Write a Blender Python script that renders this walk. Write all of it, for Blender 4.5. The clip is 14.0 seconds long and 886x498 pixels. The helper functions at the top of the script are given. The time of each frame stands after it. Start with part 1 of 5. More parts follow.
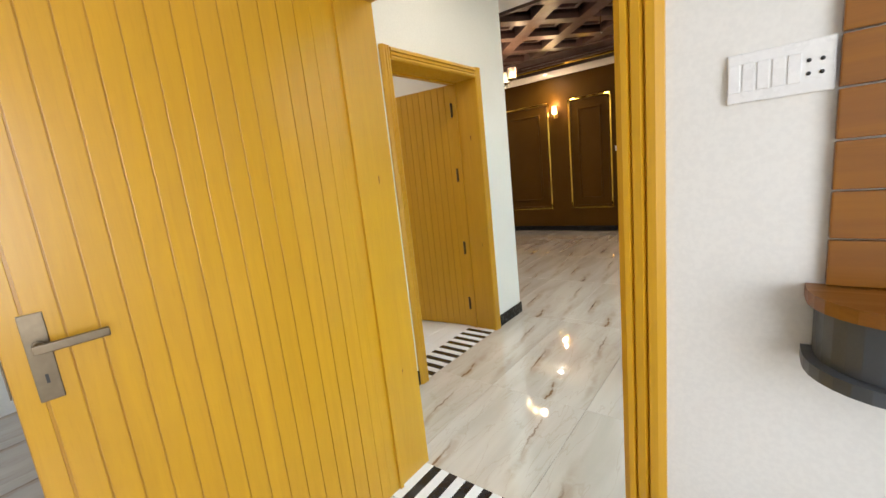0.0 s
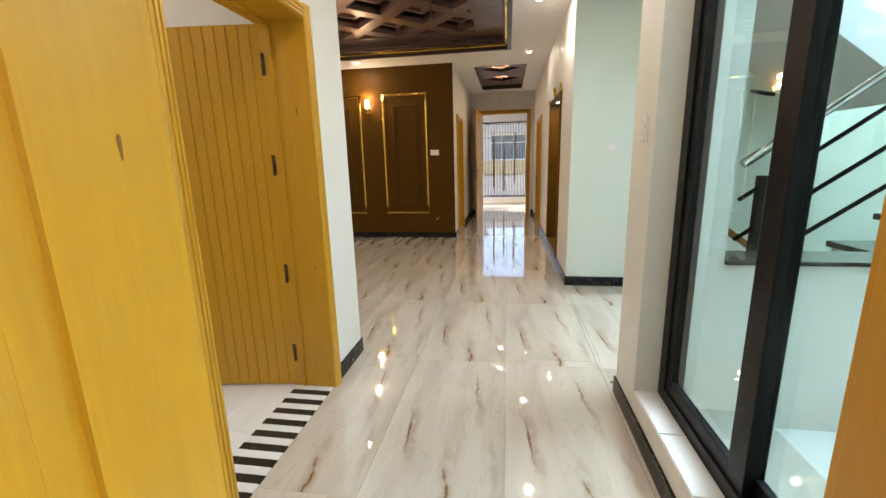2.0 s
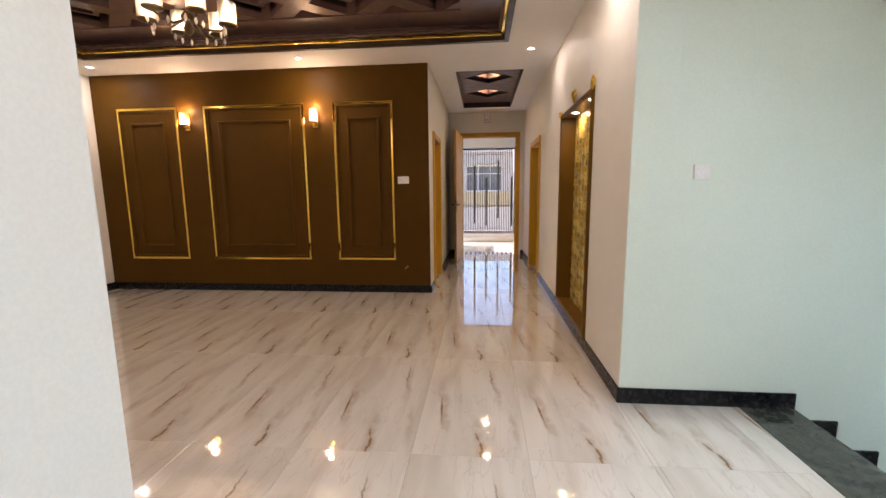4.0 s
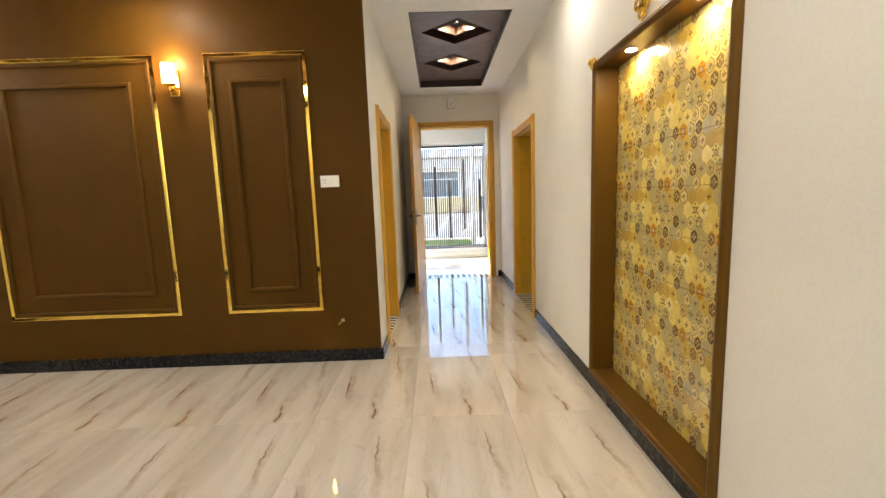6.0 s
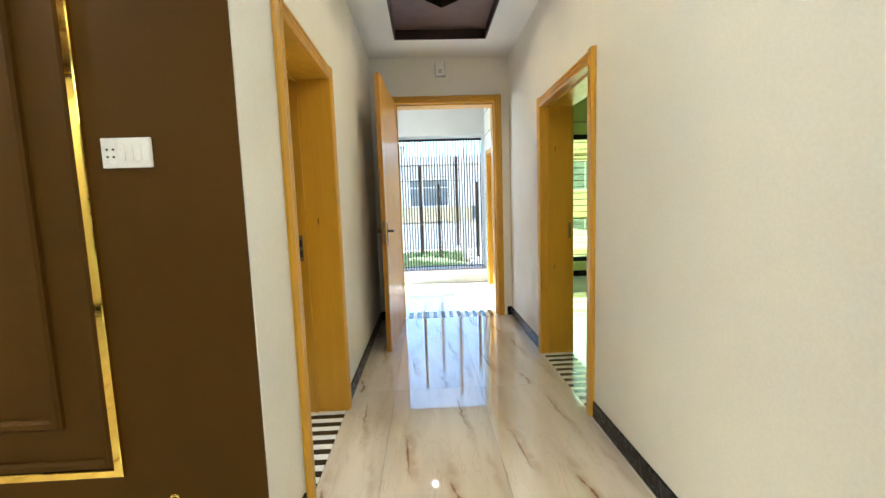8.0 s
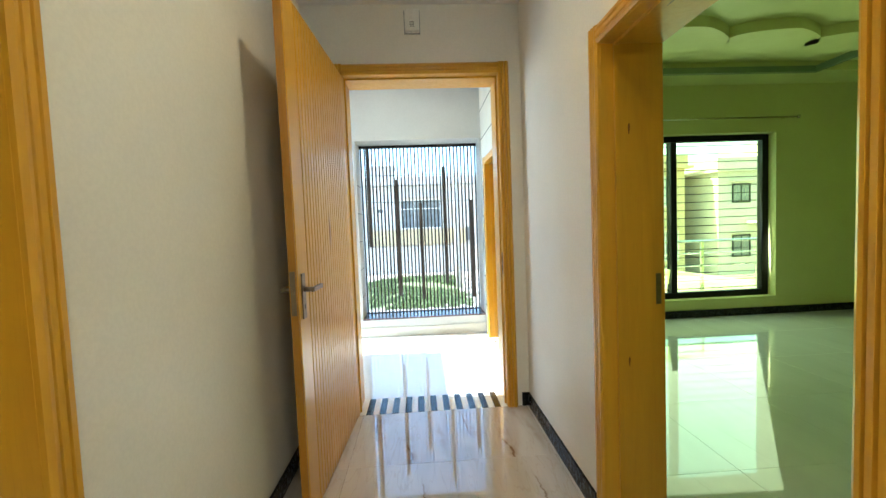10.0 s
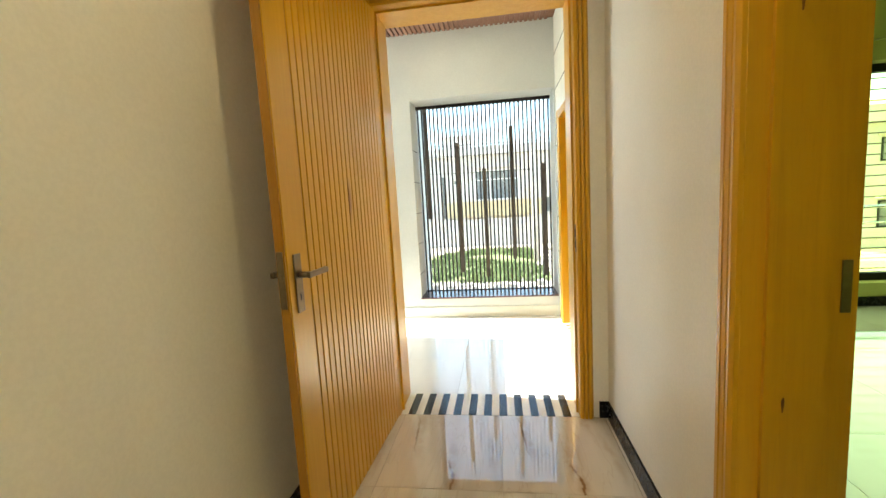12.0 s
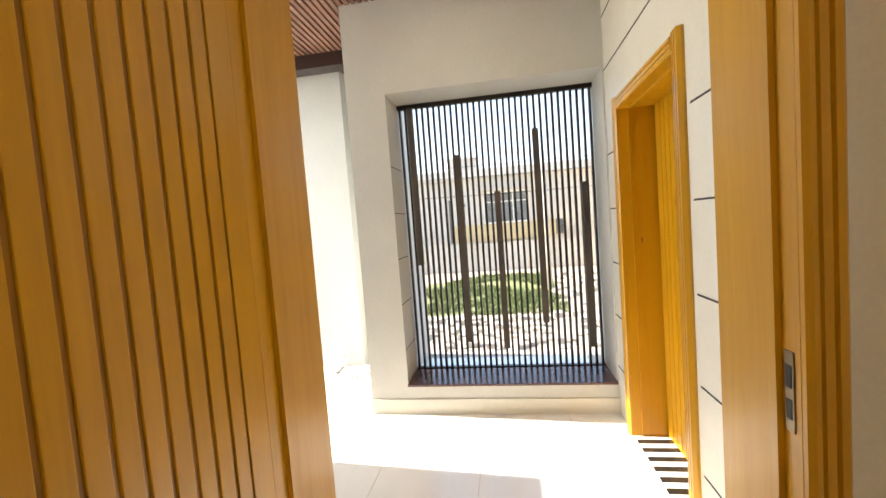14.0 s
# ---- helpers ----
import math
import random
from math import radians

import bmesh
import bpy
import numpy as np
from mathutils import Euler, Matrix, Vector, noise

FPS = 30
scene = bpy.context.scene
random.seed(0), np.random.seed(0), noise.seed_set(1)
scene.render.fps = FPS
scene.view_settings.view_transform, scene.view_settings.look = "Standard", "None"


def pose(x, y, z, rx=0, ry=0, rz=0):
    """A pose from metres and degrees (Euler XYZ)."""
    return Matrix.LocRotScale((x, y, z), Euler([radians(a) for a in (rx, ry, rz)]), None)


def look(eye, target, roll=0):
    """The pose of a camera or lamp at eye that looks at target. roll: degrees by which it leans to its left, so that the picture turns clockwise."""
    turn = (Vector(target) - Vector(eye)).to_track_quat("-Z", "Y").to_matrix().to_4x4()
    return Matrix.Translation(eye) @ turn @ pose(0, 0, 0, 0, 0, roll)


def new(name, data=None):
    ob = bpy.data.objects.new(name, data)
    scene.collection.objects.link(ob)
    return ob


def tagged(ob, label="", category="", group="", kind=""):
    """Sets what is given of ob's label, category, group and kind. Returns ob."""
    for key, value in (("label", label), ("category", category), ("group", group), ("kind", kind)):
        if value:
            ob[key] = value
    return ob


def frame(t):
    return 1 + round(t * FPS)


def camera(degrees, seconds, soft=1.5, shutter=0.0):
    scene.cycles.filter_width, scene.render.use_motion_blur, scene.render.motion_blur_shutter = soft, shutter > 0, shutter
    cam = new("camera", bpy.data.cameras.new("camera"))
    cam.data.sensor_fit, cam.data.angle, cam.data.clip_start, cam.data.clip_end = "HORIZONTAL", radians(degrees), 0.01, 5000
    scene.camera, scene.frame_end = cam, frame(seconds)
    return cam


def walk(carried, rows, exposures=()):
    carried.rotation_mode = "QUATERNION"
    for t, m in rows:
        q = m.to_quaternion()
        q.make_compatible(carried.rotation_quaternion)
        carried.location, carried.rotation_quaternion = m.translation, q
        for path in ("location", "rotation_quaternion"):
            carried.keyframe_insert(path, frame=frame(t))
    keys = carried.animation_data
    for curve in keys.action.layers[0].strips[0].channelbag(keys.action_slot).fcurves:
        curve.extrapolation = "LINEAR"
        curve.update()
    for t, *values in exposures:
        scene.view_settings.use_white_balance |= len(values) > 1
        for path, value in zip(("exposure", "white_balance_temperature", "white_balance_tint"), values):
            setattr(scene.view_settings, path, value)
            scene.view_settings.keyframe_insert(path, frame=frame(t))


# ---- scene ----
cam = camera(94.9, 14.0)

PATH = [
    (0, (1.624, -7.762, 1.37), (0.403, -6.221, 1.005), -6.1),
    (0.5, (1.33, -7.716, 1.343), (0.385, -6.0, 0.942), -6.3),
    (1, (1.066, -7.616, 1.366), (0.42, -5.776, 0.919), -4.7),
    (1.5, (0.957, -7.466, 1.356), (0.522, -5.567, 0.906), -3.2),
    (2, (0.904, -7.065, 1.341), (0.592, -5.136, 0.917), -1.5),
    (2.5, (0.828, -6.613, 1.331), (0.587, -4.664, 0.954), -0.6),
    (3, (0.772, -6.177, 1.325), (0.558, -4.216, 0.993), -0.2),
    (3.5, (0.732, -5.715, 1.354), (0.523, -3.749, 1.048), -0.3),
    (4, (0.658, -5.23, 1.339), (0.471, -3.259, 1.056), -0.6),
    (6.5, (0.495, -2.744, 1.326), (0.535, -0.761, 1.072), -2.1),
    (7, (0.566, -2.21, 1.318), (0.599, -0.226, 1.065), -2.0),
    (7.5, (0.566, -1.753, 1.305), (0.601, 0.231, 1.055), -2.0),
    (8, (0.56, -1.303, 1.29), (0.637, 0.685, 1.08), -1.9),
    (8.5, (0.645, -0.831, 1.316), (0.762, 1.158, 1.137), -2.0),
    (11, (0.817, 0.816, 1.352), (0.896, 2.813, 1.261), -3.0),
    (11.5, (0.887, 0.863, 1.328), (0.668, 2.846, 1.195), -2.6),
    (12, (0.931, 0.961, 1.312), (0.653, 2.929, 1.083), -3.3),
    (12.5, (0.858, 1.239, 1.293), (0.618, 3.203, 0.999), -4.2),
    (13, (0.835, 1.663, 1.275), (0.607, 3.63, 0.996), -4.4),
    (13.5, (1.01, 2.087, 1.306), (0.656, 4.048, 1.134), -4.0),
    (14, (0.837, 2.49, 1.436), (0.524, 4.461, 1.318), -4.3),
]
# the camera brightens and tints its picture a little on the way: seconds, stops, kelvin, tint
EXPOSURES = [(0.0, 1.98, 6500, 14), (0.5, 1.8, 6150, 12), (1.0, 1.85, 6300, 10), (1.5, 1.95, 6600, 12), (2.0, 1.98, 6500, 14), (2.5, 2.1, 6700, 14), (3.0, 2.25, 6900, 15), (4.0, 1.9, 6500, 25), (6.5, 2.78, 5850, 2), (7.0, 2.85, 5700, -2), (7.5, 2.97, 5450, 0),
             (8.5, 2.68, 5350, 0), (11.0, 2.6, 5500, -6), (11.5, 2.55, 6500, -3), (12.0, 2.65, 6700, -4), (12.5, 2.72, 6600, -2), (13.0, 2.6, 6400, 4), (13.5, 2.25, 6900, 7), (14.0, 2.0, 7350, 11)]
walk(cam, [(t, look(eye, target, roll)) for t, eye, target, roll in PATH], EXPOSURES)

# ---- world and sun ----
world = bpy.data.worlds.new("sky")
scene.world = world
world.use_nodes = True
wn = world.node_tree.nodes
sky = wn.new("ShaderNodeTexSky")
sky.sky_type, sky.sun_disc = "NISHITA", False
sky.sun_elevation, sky.sun_rotation = radians(40), radians(-85)
world.node_tree.links.new(sky.outputs[0], wn["Background"].inputs[0])
wn["Background"].inputs[1].default_value = 0.15
sun = new("sun", bpy.data.lights.new("sun", "SUN"))
sun.data.energy, sun.data.angle, sun.data.color = 3.6, radians(0.6), (1, 0.95, 0.87)
sun.matrix_world = look((0, 0, 20), (math.sin(radians(85)), -math.cos(radians(85)), 20 - math.tan(radians(40))))

WARM, NEUTRAL, COOL = (1.0, 0.70, 0.40), (1.0, 0.89, 0.74), (0.80, 0.90, 1.0)
LAMPS = 0.17      # one dimmer for all the lamps of the house


def area_lamp(name, eye, target, size, power, color, size_y=None):
    d = bpy.data.lights.new(name, "AREA")
    d.energy, d.color, d.size = power * LAMPS, color, size
    if size_y:
        d.shape, d.size_y = "RECTANGLE", size_y
    else:
        d.shape = "DISK"
    ob = new(name, d)
    ob.matrix_world = look(eye, target)
    return ob


def bulb(name, at, power, color, radius=0.03):
    d = bpy.data.lights.new(name, "POINT")
    d.energy, d.color, d.shadow_soft_size = power * LAMPS, color, radius
    ob = new(name, d)
    ob.location = at
    return ob


# ---- materials ----
def material(name):
    m = bpy.data.materials.new(name)
    m.use_nodes = True
    nt = m.node_tree
    return m, nt, nt.nodes["Principled BSDF"], nt.nodes, nt.links


def math_node(nt, op, a, b=None, c=None, clamp=False):
    n = nt.nodes.new("ShaderNodeMath")
    n.operation, n.use_clamp = op, clamp
    for i, v in enumerate((a, b, c)):
        if v is None:
            continue
        if isinstance(v, (int, float)):
            n.inputs[i].default_value = v
        else:
            nt.links.new(v, n.inputs[i])
    return n.outputs[0]


def remap(nt, v, a, b, c=0.0, d=1.0):
    n = nt.nodes.new("ShaderNodeMapRange")
    n.interpolation_type = "SMOOTHSTEP"
    for i, x in enumerate((a, b, c, d)):
        n.inputs[i + 1].default_value = x
    nt.links.new(v, n.inputs[0])
    return n.outputs[0]


def mix(nt, f, a, b, mode="MIX"):
    n = nt.nodes.new("ShaderNodeMix")
    n.data_type, n.blend_type = "RGBA", mode
    for s, v in ((n.inputs[0], f), (n.inputs[6], a), (n.inputs[7], b)):
        if isinstance(v, (int, float)):
            s.default_value = v
        elif isinstance(v, tuple):
            s.default_value = (*v, 1)
        else:
            nt.links.new(v, s)
    return n.outputs[2]


def coords(nt, scale=(1, 1, 1), shift=True):
    tc, mp = nt.nodes.new("ShaderNodeTexCoord"), nt.nodes.new("ShaderNodeMapping")
    mp.inputs[3].default_value = scale
    nt.links.new(tc.outputs["Object"], mp.inputs[0])
    if shift:
        oi = nt.nodes.new("ShaderNodeObjectInfo")
        nt.links.new(math_node(nt, "MULTIPLY", oi.outputs["Random"], 37.0), mp.inputs[1])
    return mp.outputs[0]


def noise_tex(nt, vec, scale, detail=4, rough=0.55, distort=0.0):
    n = nt.nodes.new("ShaderNodeTexNoise")
    n.inputs["Scale"].default_value, n.inputs["Detail"].default_value = scale, detail
    n.inputs["Roughness"].default_value, n.inputs["Distortion"].default_value = rough, distort
    nt.links.new(vec, n.inputs["Vector"])
    return n.outputs["Fac"]


def bump(nt, bsdf, h, strength, dist=0.002):
    b = nt.nodes.new("ShaderNodeBump")
    b.inputs["Strength"].default_value, b.inputs["Distance"].default_value = strength, dist
    nt.links.new(h, b.inputs["Height"])
    nt.links.new(b.outputs[0], bsdf.inputs["Normal"])


def surface(name, c1, c2, rough=0.5, metal=0.0, scale=(1, 1, 1), size=3.0, grain=60.0, relief=0.1, vary=0.12, coat=0.0, spec=0.5):
    """A plain surface: two tones in large clouds, a fine grain, uneven gloss."""
    m, nt, p, n, l = material(name)
    v = coords(nt, scale)
    big, fine = noise_tex(nt, v, size, 5, 0.6), noise_tex(nt, v, grain, 3)
    col = mix(nt, remap(nt, big, 0.3, 0.7), c1, c2)
    col = mix(nt, remap(nt, fine, 0.35, 0.65, 0.0, 0.10), col, tuple(x * 0.6 for x in c1))
    l.new(col, p.inputs["Base Color"])
    l.new(remap(nt, noise_tex(nt, v, size * 4, 4), 0.3, 0.7, max(rough - vary * 0.5, 0.02), rough + vary * 0.5), p.inputs["Roughness"])
    p.inputs["Metallic"].default_value = metal
    p.inputs["Specular IOR Level"].default_value = spec
    p.inputs["Coat Weight"].default_value = coat
    p.inputs["Coat Roughness"].default_value = 0.08
    bump(nt, p, fine, relief)
    return m


def wood(name, c1, c2, dark, rough=0.34, coat=0.25, along="z", knots=True):
    m, nt, p, n, l = material(name)
    s = {"z": (1, 1, 0.06), "x": (0.06, 1, 1), "y": (1, 0.06, 1)}[along]
    v = coords(nt, s)
    g = noise_tex(nt, v, 22, 6, 0.62, 1.2)
    fine = noise_tex(nt, v, 170, 3)
    broad = noise_tex(nt, v, 4, 3)
    col = mix(nt, remap(nt, g, 0.2, 0.8), c1, c2)
    col = mix(nt, remap(nt, broad, 0.35, 0.7, 0.0, 0.35), col, tuple(x * 0.8 for x in c1))
    col = mix(nt, remap(nt, fine, 0.5, 0.8, 0.0, 0.12), col, dark)
    if knots:
        v2 = coords(nt, tuple(x ** 0.4 for x in s))
        vo = nt.nodes.new("ShaderNodeTexVoronoi")
        vo.inputs["Scale"].default_value = 1.7
        l.new(v2, vo.inputs["Vector"])
        col = mix(nt, remap(nt, vo.outputs["Distance"], 0.075, 0.02, 0.0, 0.85), col, dark)
    l.new(col, p.inputs["Base Color"])
    l.new(remap(nt, g, 0.3, 0.7, rough - 0.05, rough + 0.07), p.inputs["Roughness"])
    p.inputs["Coat Weight"].default_value, p.inputs["Coat Roughness"].default_value = coat, 0.14
    bump(nt, p, g, 0.05, 0.001)
    return m


def marble(name, white, grey, tan, dark, rough=0.045, streak=1.0):
    """Polished porcelain with long soft veins along y and a short dark vein that starts at the tile's edge."""
    m, nt, p, n, l = material(name)
    tc = nt.nodes.new("ShaderNodeTexCoord")
    oi = nt.nodes.new("ShaderNodeObjectInfo")
    mp = nt.nodes.new("ShaderNodeMapping")
    mp.inputs[3].default_value = (1, 0.16, 1)
    l.new(tc.outputs["Object"], mp.inputs[0])
    rnd = math_node(nt, "MULTIPLY", oi.outputs["Random"], 3.0)
    comb = nt.nodes.new("ShaderNodeCombineXYZ")
    l.new(math_node(nt, "FLOOR", rnd), comb.inputs[2])
    l.new(comb.outputs[0], mp.inputs[1])
    v = mp.outputs[0]
    cloud = noise_tex(nt, v, 5, 4, 0.5, 0.6)
    vein = noise_tex(nt, v, 11, 3, 0.5, 0.4)
    col = mix(nt, remap(nt, cloud, 0.3, 0.7), white, grey)
    ridge = math_node(nt, "ABSOLUTE", math_node(nt, "SUBTRACT", vein, 0.5))
    col = mix(nt, remap(nt, ridge, 0.016, 0.0, 0.0, 0.16 * streak), col, tan)
    sep = nt.nodes.new("ShaderNodeSeparateXYZ")
    l.new(tc.outputs["Object"], sep.inputs[0])
    x, y = sep.outputs[0], sep.outputs[1]
    wob = math_node(nt, "MULTIPLY", math_node(nt, "SUBTRACT", noise_tex(nt, tc.outputs["Object"], 5.0, 4, 0.6), 0.5), 0.10)
    slant = math_node(nt, "MULTIPLY", y, 0.10)
    u = math_node(nt, "ADD", math_node(nt, "ADD", x, wob), slant)
    for at, width, y0, y1, amount, tone in ((0.0, 0.013, -0.36, -0.46, 1.0, dark), (0.0, 0.050, -0.02, -0.5, 0.45, tan), (-0.20, 0.011, 0.06, -0.10, 0.85, dark),
                                            (-0.18, 0.048, 0.45, -0.2, 0.42, tan), (0.17, 0.035, 0.55, 0.1, 0.40, tan), (0.16, 0.008, 0.5, 0.33, 0.6, dark), (0.22, 0.03, -0.05, -0.3, 0.3, tan)):
        a = remap(nt, math_node(nt, "ABSOLUTE", math_node(nt, "SUBTRACT", u, at)), width, 0.0)
        b = remap(nt, y, y0, y1)
        if y1 > -0.45:
            b = math_node(nt, "MULTIPLY", b, remap(nt, y, y1 - 0.30, y1 - 0.05))
        br = remap(nt, noise_tex(nt, tc.outputs["Object"], 14, 3), 0.3, 0.55, 0.35, 1.0)
        f = math_node(nt, "MULTIPLY", math_node(nt, "MULTIPLY", a, b), math_node(nt, "MULTIPLY", br, amount * streak))
        col = mix(nt, f, col, tone)
    l.new(col, p.inputs["Base Color"])
    l.new(remap(nt, noise_tex(nt, tc.outputs["Object"], 3, 3), 0.3, 0.7, rough - 0.015, rough + 0.025), p.inputs["Roughness"])
    p.inputs["IOR"].default_value = 1.65
    p.inputs["Coat Weight"].default_value, p.inputs["Coat Roughness"].default_value = 1.0, 0.012
    bump(nt, p, noise_tex(nt, tc.outputs["Object"], 7, 2), 0.03, 0.001)
    return m


def glass(name, color, rough=0.0):
    m, nt, p, n, l = material(name)
    p.inputs["Base Color"].default_value = (*color, 1)
    p.inputs["Transmission Weight"].default_value = 1
    p.inputs["Roughness"].default_value = rough
    p.inputs["IOR"].default_value = 1.45
    return m


def glow(name, color, strength):
    m, nt, p, n, l = material(name)
    p.inputs["Base Color"].default_value = (0.8, 0.8, 0.8, 1)
    p.inputs["Emission Color"].default_value = (*color, 1)
    p.inputs["Emission Strength"].default_value = strength
    return m


def islands(name, tones, rough=0.25, objects=False):
    """Glazed pieces, each in a tone of its own: by object, or by island of one mesh."""
    m, nt, p, n, l = material(name)
    ge, ra = n.new("ShaderNodeNewGeometry"), n.new("ShaderNodeValToRGB")
    ra.color_ramp.interpolation = "CONSTANT"
    while len(ra.color_ramp.elements) < len(tones):
        ra.color_ramp.elements.new(0.5)
    for i, e in enumerate(ra.color_ramp.elements):
        e.position, e.color = i / len(tones), (*tones[i], 1)
    l.new(n.new("ShaderNodeObjectInfo").outputs["Random"] if objects else ge.outputs["Random Per Island"], ra.inputs[0])
    tc = n.new("ShaderNodeTexCoord")
    col = mix(nt, remap(nt, noise_tex(nt, tc.outputs["Object"], 45, 4), 0.35, 0.7, 0.0, 0.45), ra.outputs[0], (0.30, 0.24, 0.15))
    l.new(col, p.inputs["Base Color"])
    p.inputs["Roughness"].default_value = rough
    bump(nt, p, noise_tex(nt, tc.outputs["Object"], 30, 3), 0.08)
    return m


M_WALL = surface("wall_paint", (0.80, 0.78, 0.72), (0.77, 0.75, 0.69), 0.50, size=1.2, grain=90, relief=0.02)
# Cream wall in cool daylight: the mint cast is put into the paint.
M_MINT = surface("mint_cast_paint", (0.73, 0.80, 0.69), (0.70, 0.77, 0.66), 0.5, size=1.2, grain=90, relief=0.02)
M_CEIL = surface("ceiling_paint", (0.82, 0.81, 0.80), (0.79, 0.78, 0.77), 0.65, size=1.0, grain=80, relief=0.05)
M_BROWN = surface("brown_paint", (0.080, 0.036, 0.003), (0.070, 0.031, 0.0025), 0.50, size=1.5, grain=120, relief=0.05, spec=0.10)
M_COFFER = surface("coffer_brown", (0.135, 0.080, 0.070), (0.115, 0.068, 0.060), 0.34, size=2, grain=100, relief=0.06)
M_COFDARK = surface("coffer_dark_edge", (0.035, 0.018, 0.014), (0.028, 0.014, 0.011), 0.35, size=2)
M_GOLD = surface("gold_strip", (0.95, 0.66, 0.13), (0.90, 0.60, 0.10), 0.05, metal=1.0, size=6, relief=0.01, vary=0.05)
M_DOOR = wood("yellow_varnished_wood", (0.63, 0.335, 0.014), (0.56, 0.285, 0.011), (0.24, 0.095, 0.006), coat=0.16)
# Groove cores: shade between the boards is put into a darker wood tone.
M_GROOVE = wood("light_groove_shade", (0.50, 0.25, 0.014), (0.44, 0.21, 0.012), (0.24, 0.095, 0.006), knots=False)
M_GROOVEDK = wood("dark_groove_shade", (0.40, 0.18, 0.010), (0.34, 0.15, 0.008), (0.18, 0.07, 0.005), knots=False)
M_KNOT = surface("wood_knot", (0.24, 0.09, 0.010), (0.14, 0.05, 0.006), 0.35, size=60)
M_SLAT = wood("brown_wall_wood", (0.30, 0.115, 0.010), (0.21, 0.072, 0.006), (0.09, 0.028, 0.003), 0.35, 0.2, along="x", knots=False)
M_NICHE = surface("niche_brown", (0.115, 0.056, 0.005), (0.105, 0.050, 0.004), 0.38, size=3, grain=160, vary=0.05, relief=0.03, spec=0.16)
M_FLOOR = marble("polished_marble_tile", (0.66, 0.60, 0.52), (0.53, 0.465, 0.385), (0.33, 0.21, 0.11), (0.15, 0.065, 0.02), streak=1.15)
M_GROUT = surface("grout", (0.50, 0.47, 0.42), (0.45, 0.42, 0.38), 0.8)
M_WHITETILE = marble("white_tile", (0.86, 0.86, 0.85), (0.82, 0.82, 0.82), (0.7, 0.68, 0.64), (0.6, 0.57, 0.5), 0.12, 0.25)
M_PALETILE = marble("pale_tile", (0.80, 0.82, 0.79), (0.76, 0.78, 0.75), (0.66, 0.68, 0.62), (0.5, 0.5, 0.45), 0.05, 0.3)
M_BASE = surface("black_skirting", (0.007, 0.007, 0.008), (0.011, 0.011, 0.012), 0.25, size=9, grain=200, relief=0.02, spec=0.25)
M_BLACKST = surface("black_stone", (0.014, 0.013, 0.014), (0.03, 0.029, 0.03), 0.14, size=12, relief=0.02)
M_WHITEST = surface("white_stone", (0.82, 0.81, 0.78), (0.76, 0.75, 0.72), 0.14, size=8, relief=0.02)
M_GRANITE = surface("dark_green_marble", (0.022, 0.026, 0.022), (0.075, 0.075, 0.055), 0.10, size=14, grain=40, relief=0.01)
M_REDSILL = surface("red_granite", (0.13, 0.06, 0.06), (0.09, 0.045, 0.05), 0.15, size=40, grain=150)
M_BLACKAL = surface("black_aluminium", (0.005, 0.005, 0.006), (0.008, 0.008, 0.009), 0.40, metal=0.0, size=5, relief=0.02, spec=0.22)
M_GRILLE = surface("brown_black_steel", (0.020, 0.015, 0.014), (0.030, 0.022, 0.020), 0.4, metal=0.3, size=5)
M_BARS = surface("grey_brown_bar", (0.085, 0.070, 0.062), (0.065, 0.053, 0.047), 0.45, size=4)
M_STEEL = surface("antique_nickel", (0.23, 0.18, 0.12), (0.19, 0.15, 0.10), 0.34, metal=1.0, size=20, vary=0.06, relief=0.03)
M_DARKMET = surface("bronze_hinge", (0.16, 0.11, 0.06), (0.11, 0.075, 0.04), 0.35, metal=1.0, size=20)
M_CHROME = surface("polished_steel", (0.74, 0.73, 0.70), (0.68, 0.67, 0.64), 0.12, metal=1.0, size=10, vary=0.06)
M_PLASTIC = surface("white_plastic", (0.84, 0.83, 0.79), (0.80, 0.79, 0.76), 0.30, size=10, relief=0.02)
M_HOLE = surface("dark_hole", (0.02, 0.02, 0.02), (0.03, 0.03, 0.03), 0.6)
M_GREYLAM = surface("grey_laminate", (0.085, 0.095, 0.105), (0.070, 0.080, 0.090), 0.38, size=8, grain=300)
M_TERRWALL = surface("terrace_paint", (0.64, 0.65, 0.62), (0.60, 0.61, 0.59), 0.6, size=1.5, grain=70, relief=0.12)
M_PANEL = surface("cream_cladding", (0.74, 0.73, 0.66), (0.70, 0.69, 0.62), 0.45, size=2, grain=90)
M_LINE = surface("black_joint", (0.03, 0.03, 0.03), (0.04, 0.04, 0.04), 0.7)
M_RIB = surface("ribbed_brown_soffit", (0.30, 0.15, 0.10), (0.24, 0.12, 0.08), 0.45, size=3)
# Green of the tinted window's light is put into this room's paint.
M_GREEN = surface("green_cast_paint", (0.66, 0.68, 0.30), (0.62, 0.64, 0.28), 0.5, size=1.3, grain=90, relief=0.06)
M_GREENDK = surface("dark_green_cast_paint", (0.20, 0.26, 0.15), (0.17, 0.23, 0.13), 0.5, size=1.3, grain=90)
M_GLASS = glass("clear_glass", (0.60, 0.73, 0.70))
M_GREENGL = glass("yellow_green_glass", (0.84, 0.96, 0.38))
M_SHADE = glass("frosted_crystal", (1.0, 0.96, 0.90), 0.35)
M_SHADE.node_tree.nodes["Principled BSDF"].inputs["Transmission Weight"].default_value = 0.65
M_BULB = glow("warm_lamp", (1.0, 0.72, 0.38), 45)
M_LED = glow("cool_led", (1.0, 0.95, 0.85), 8)
M_TUBE = glow("white_tube", (0.95, 0.98, 1.0), 12)
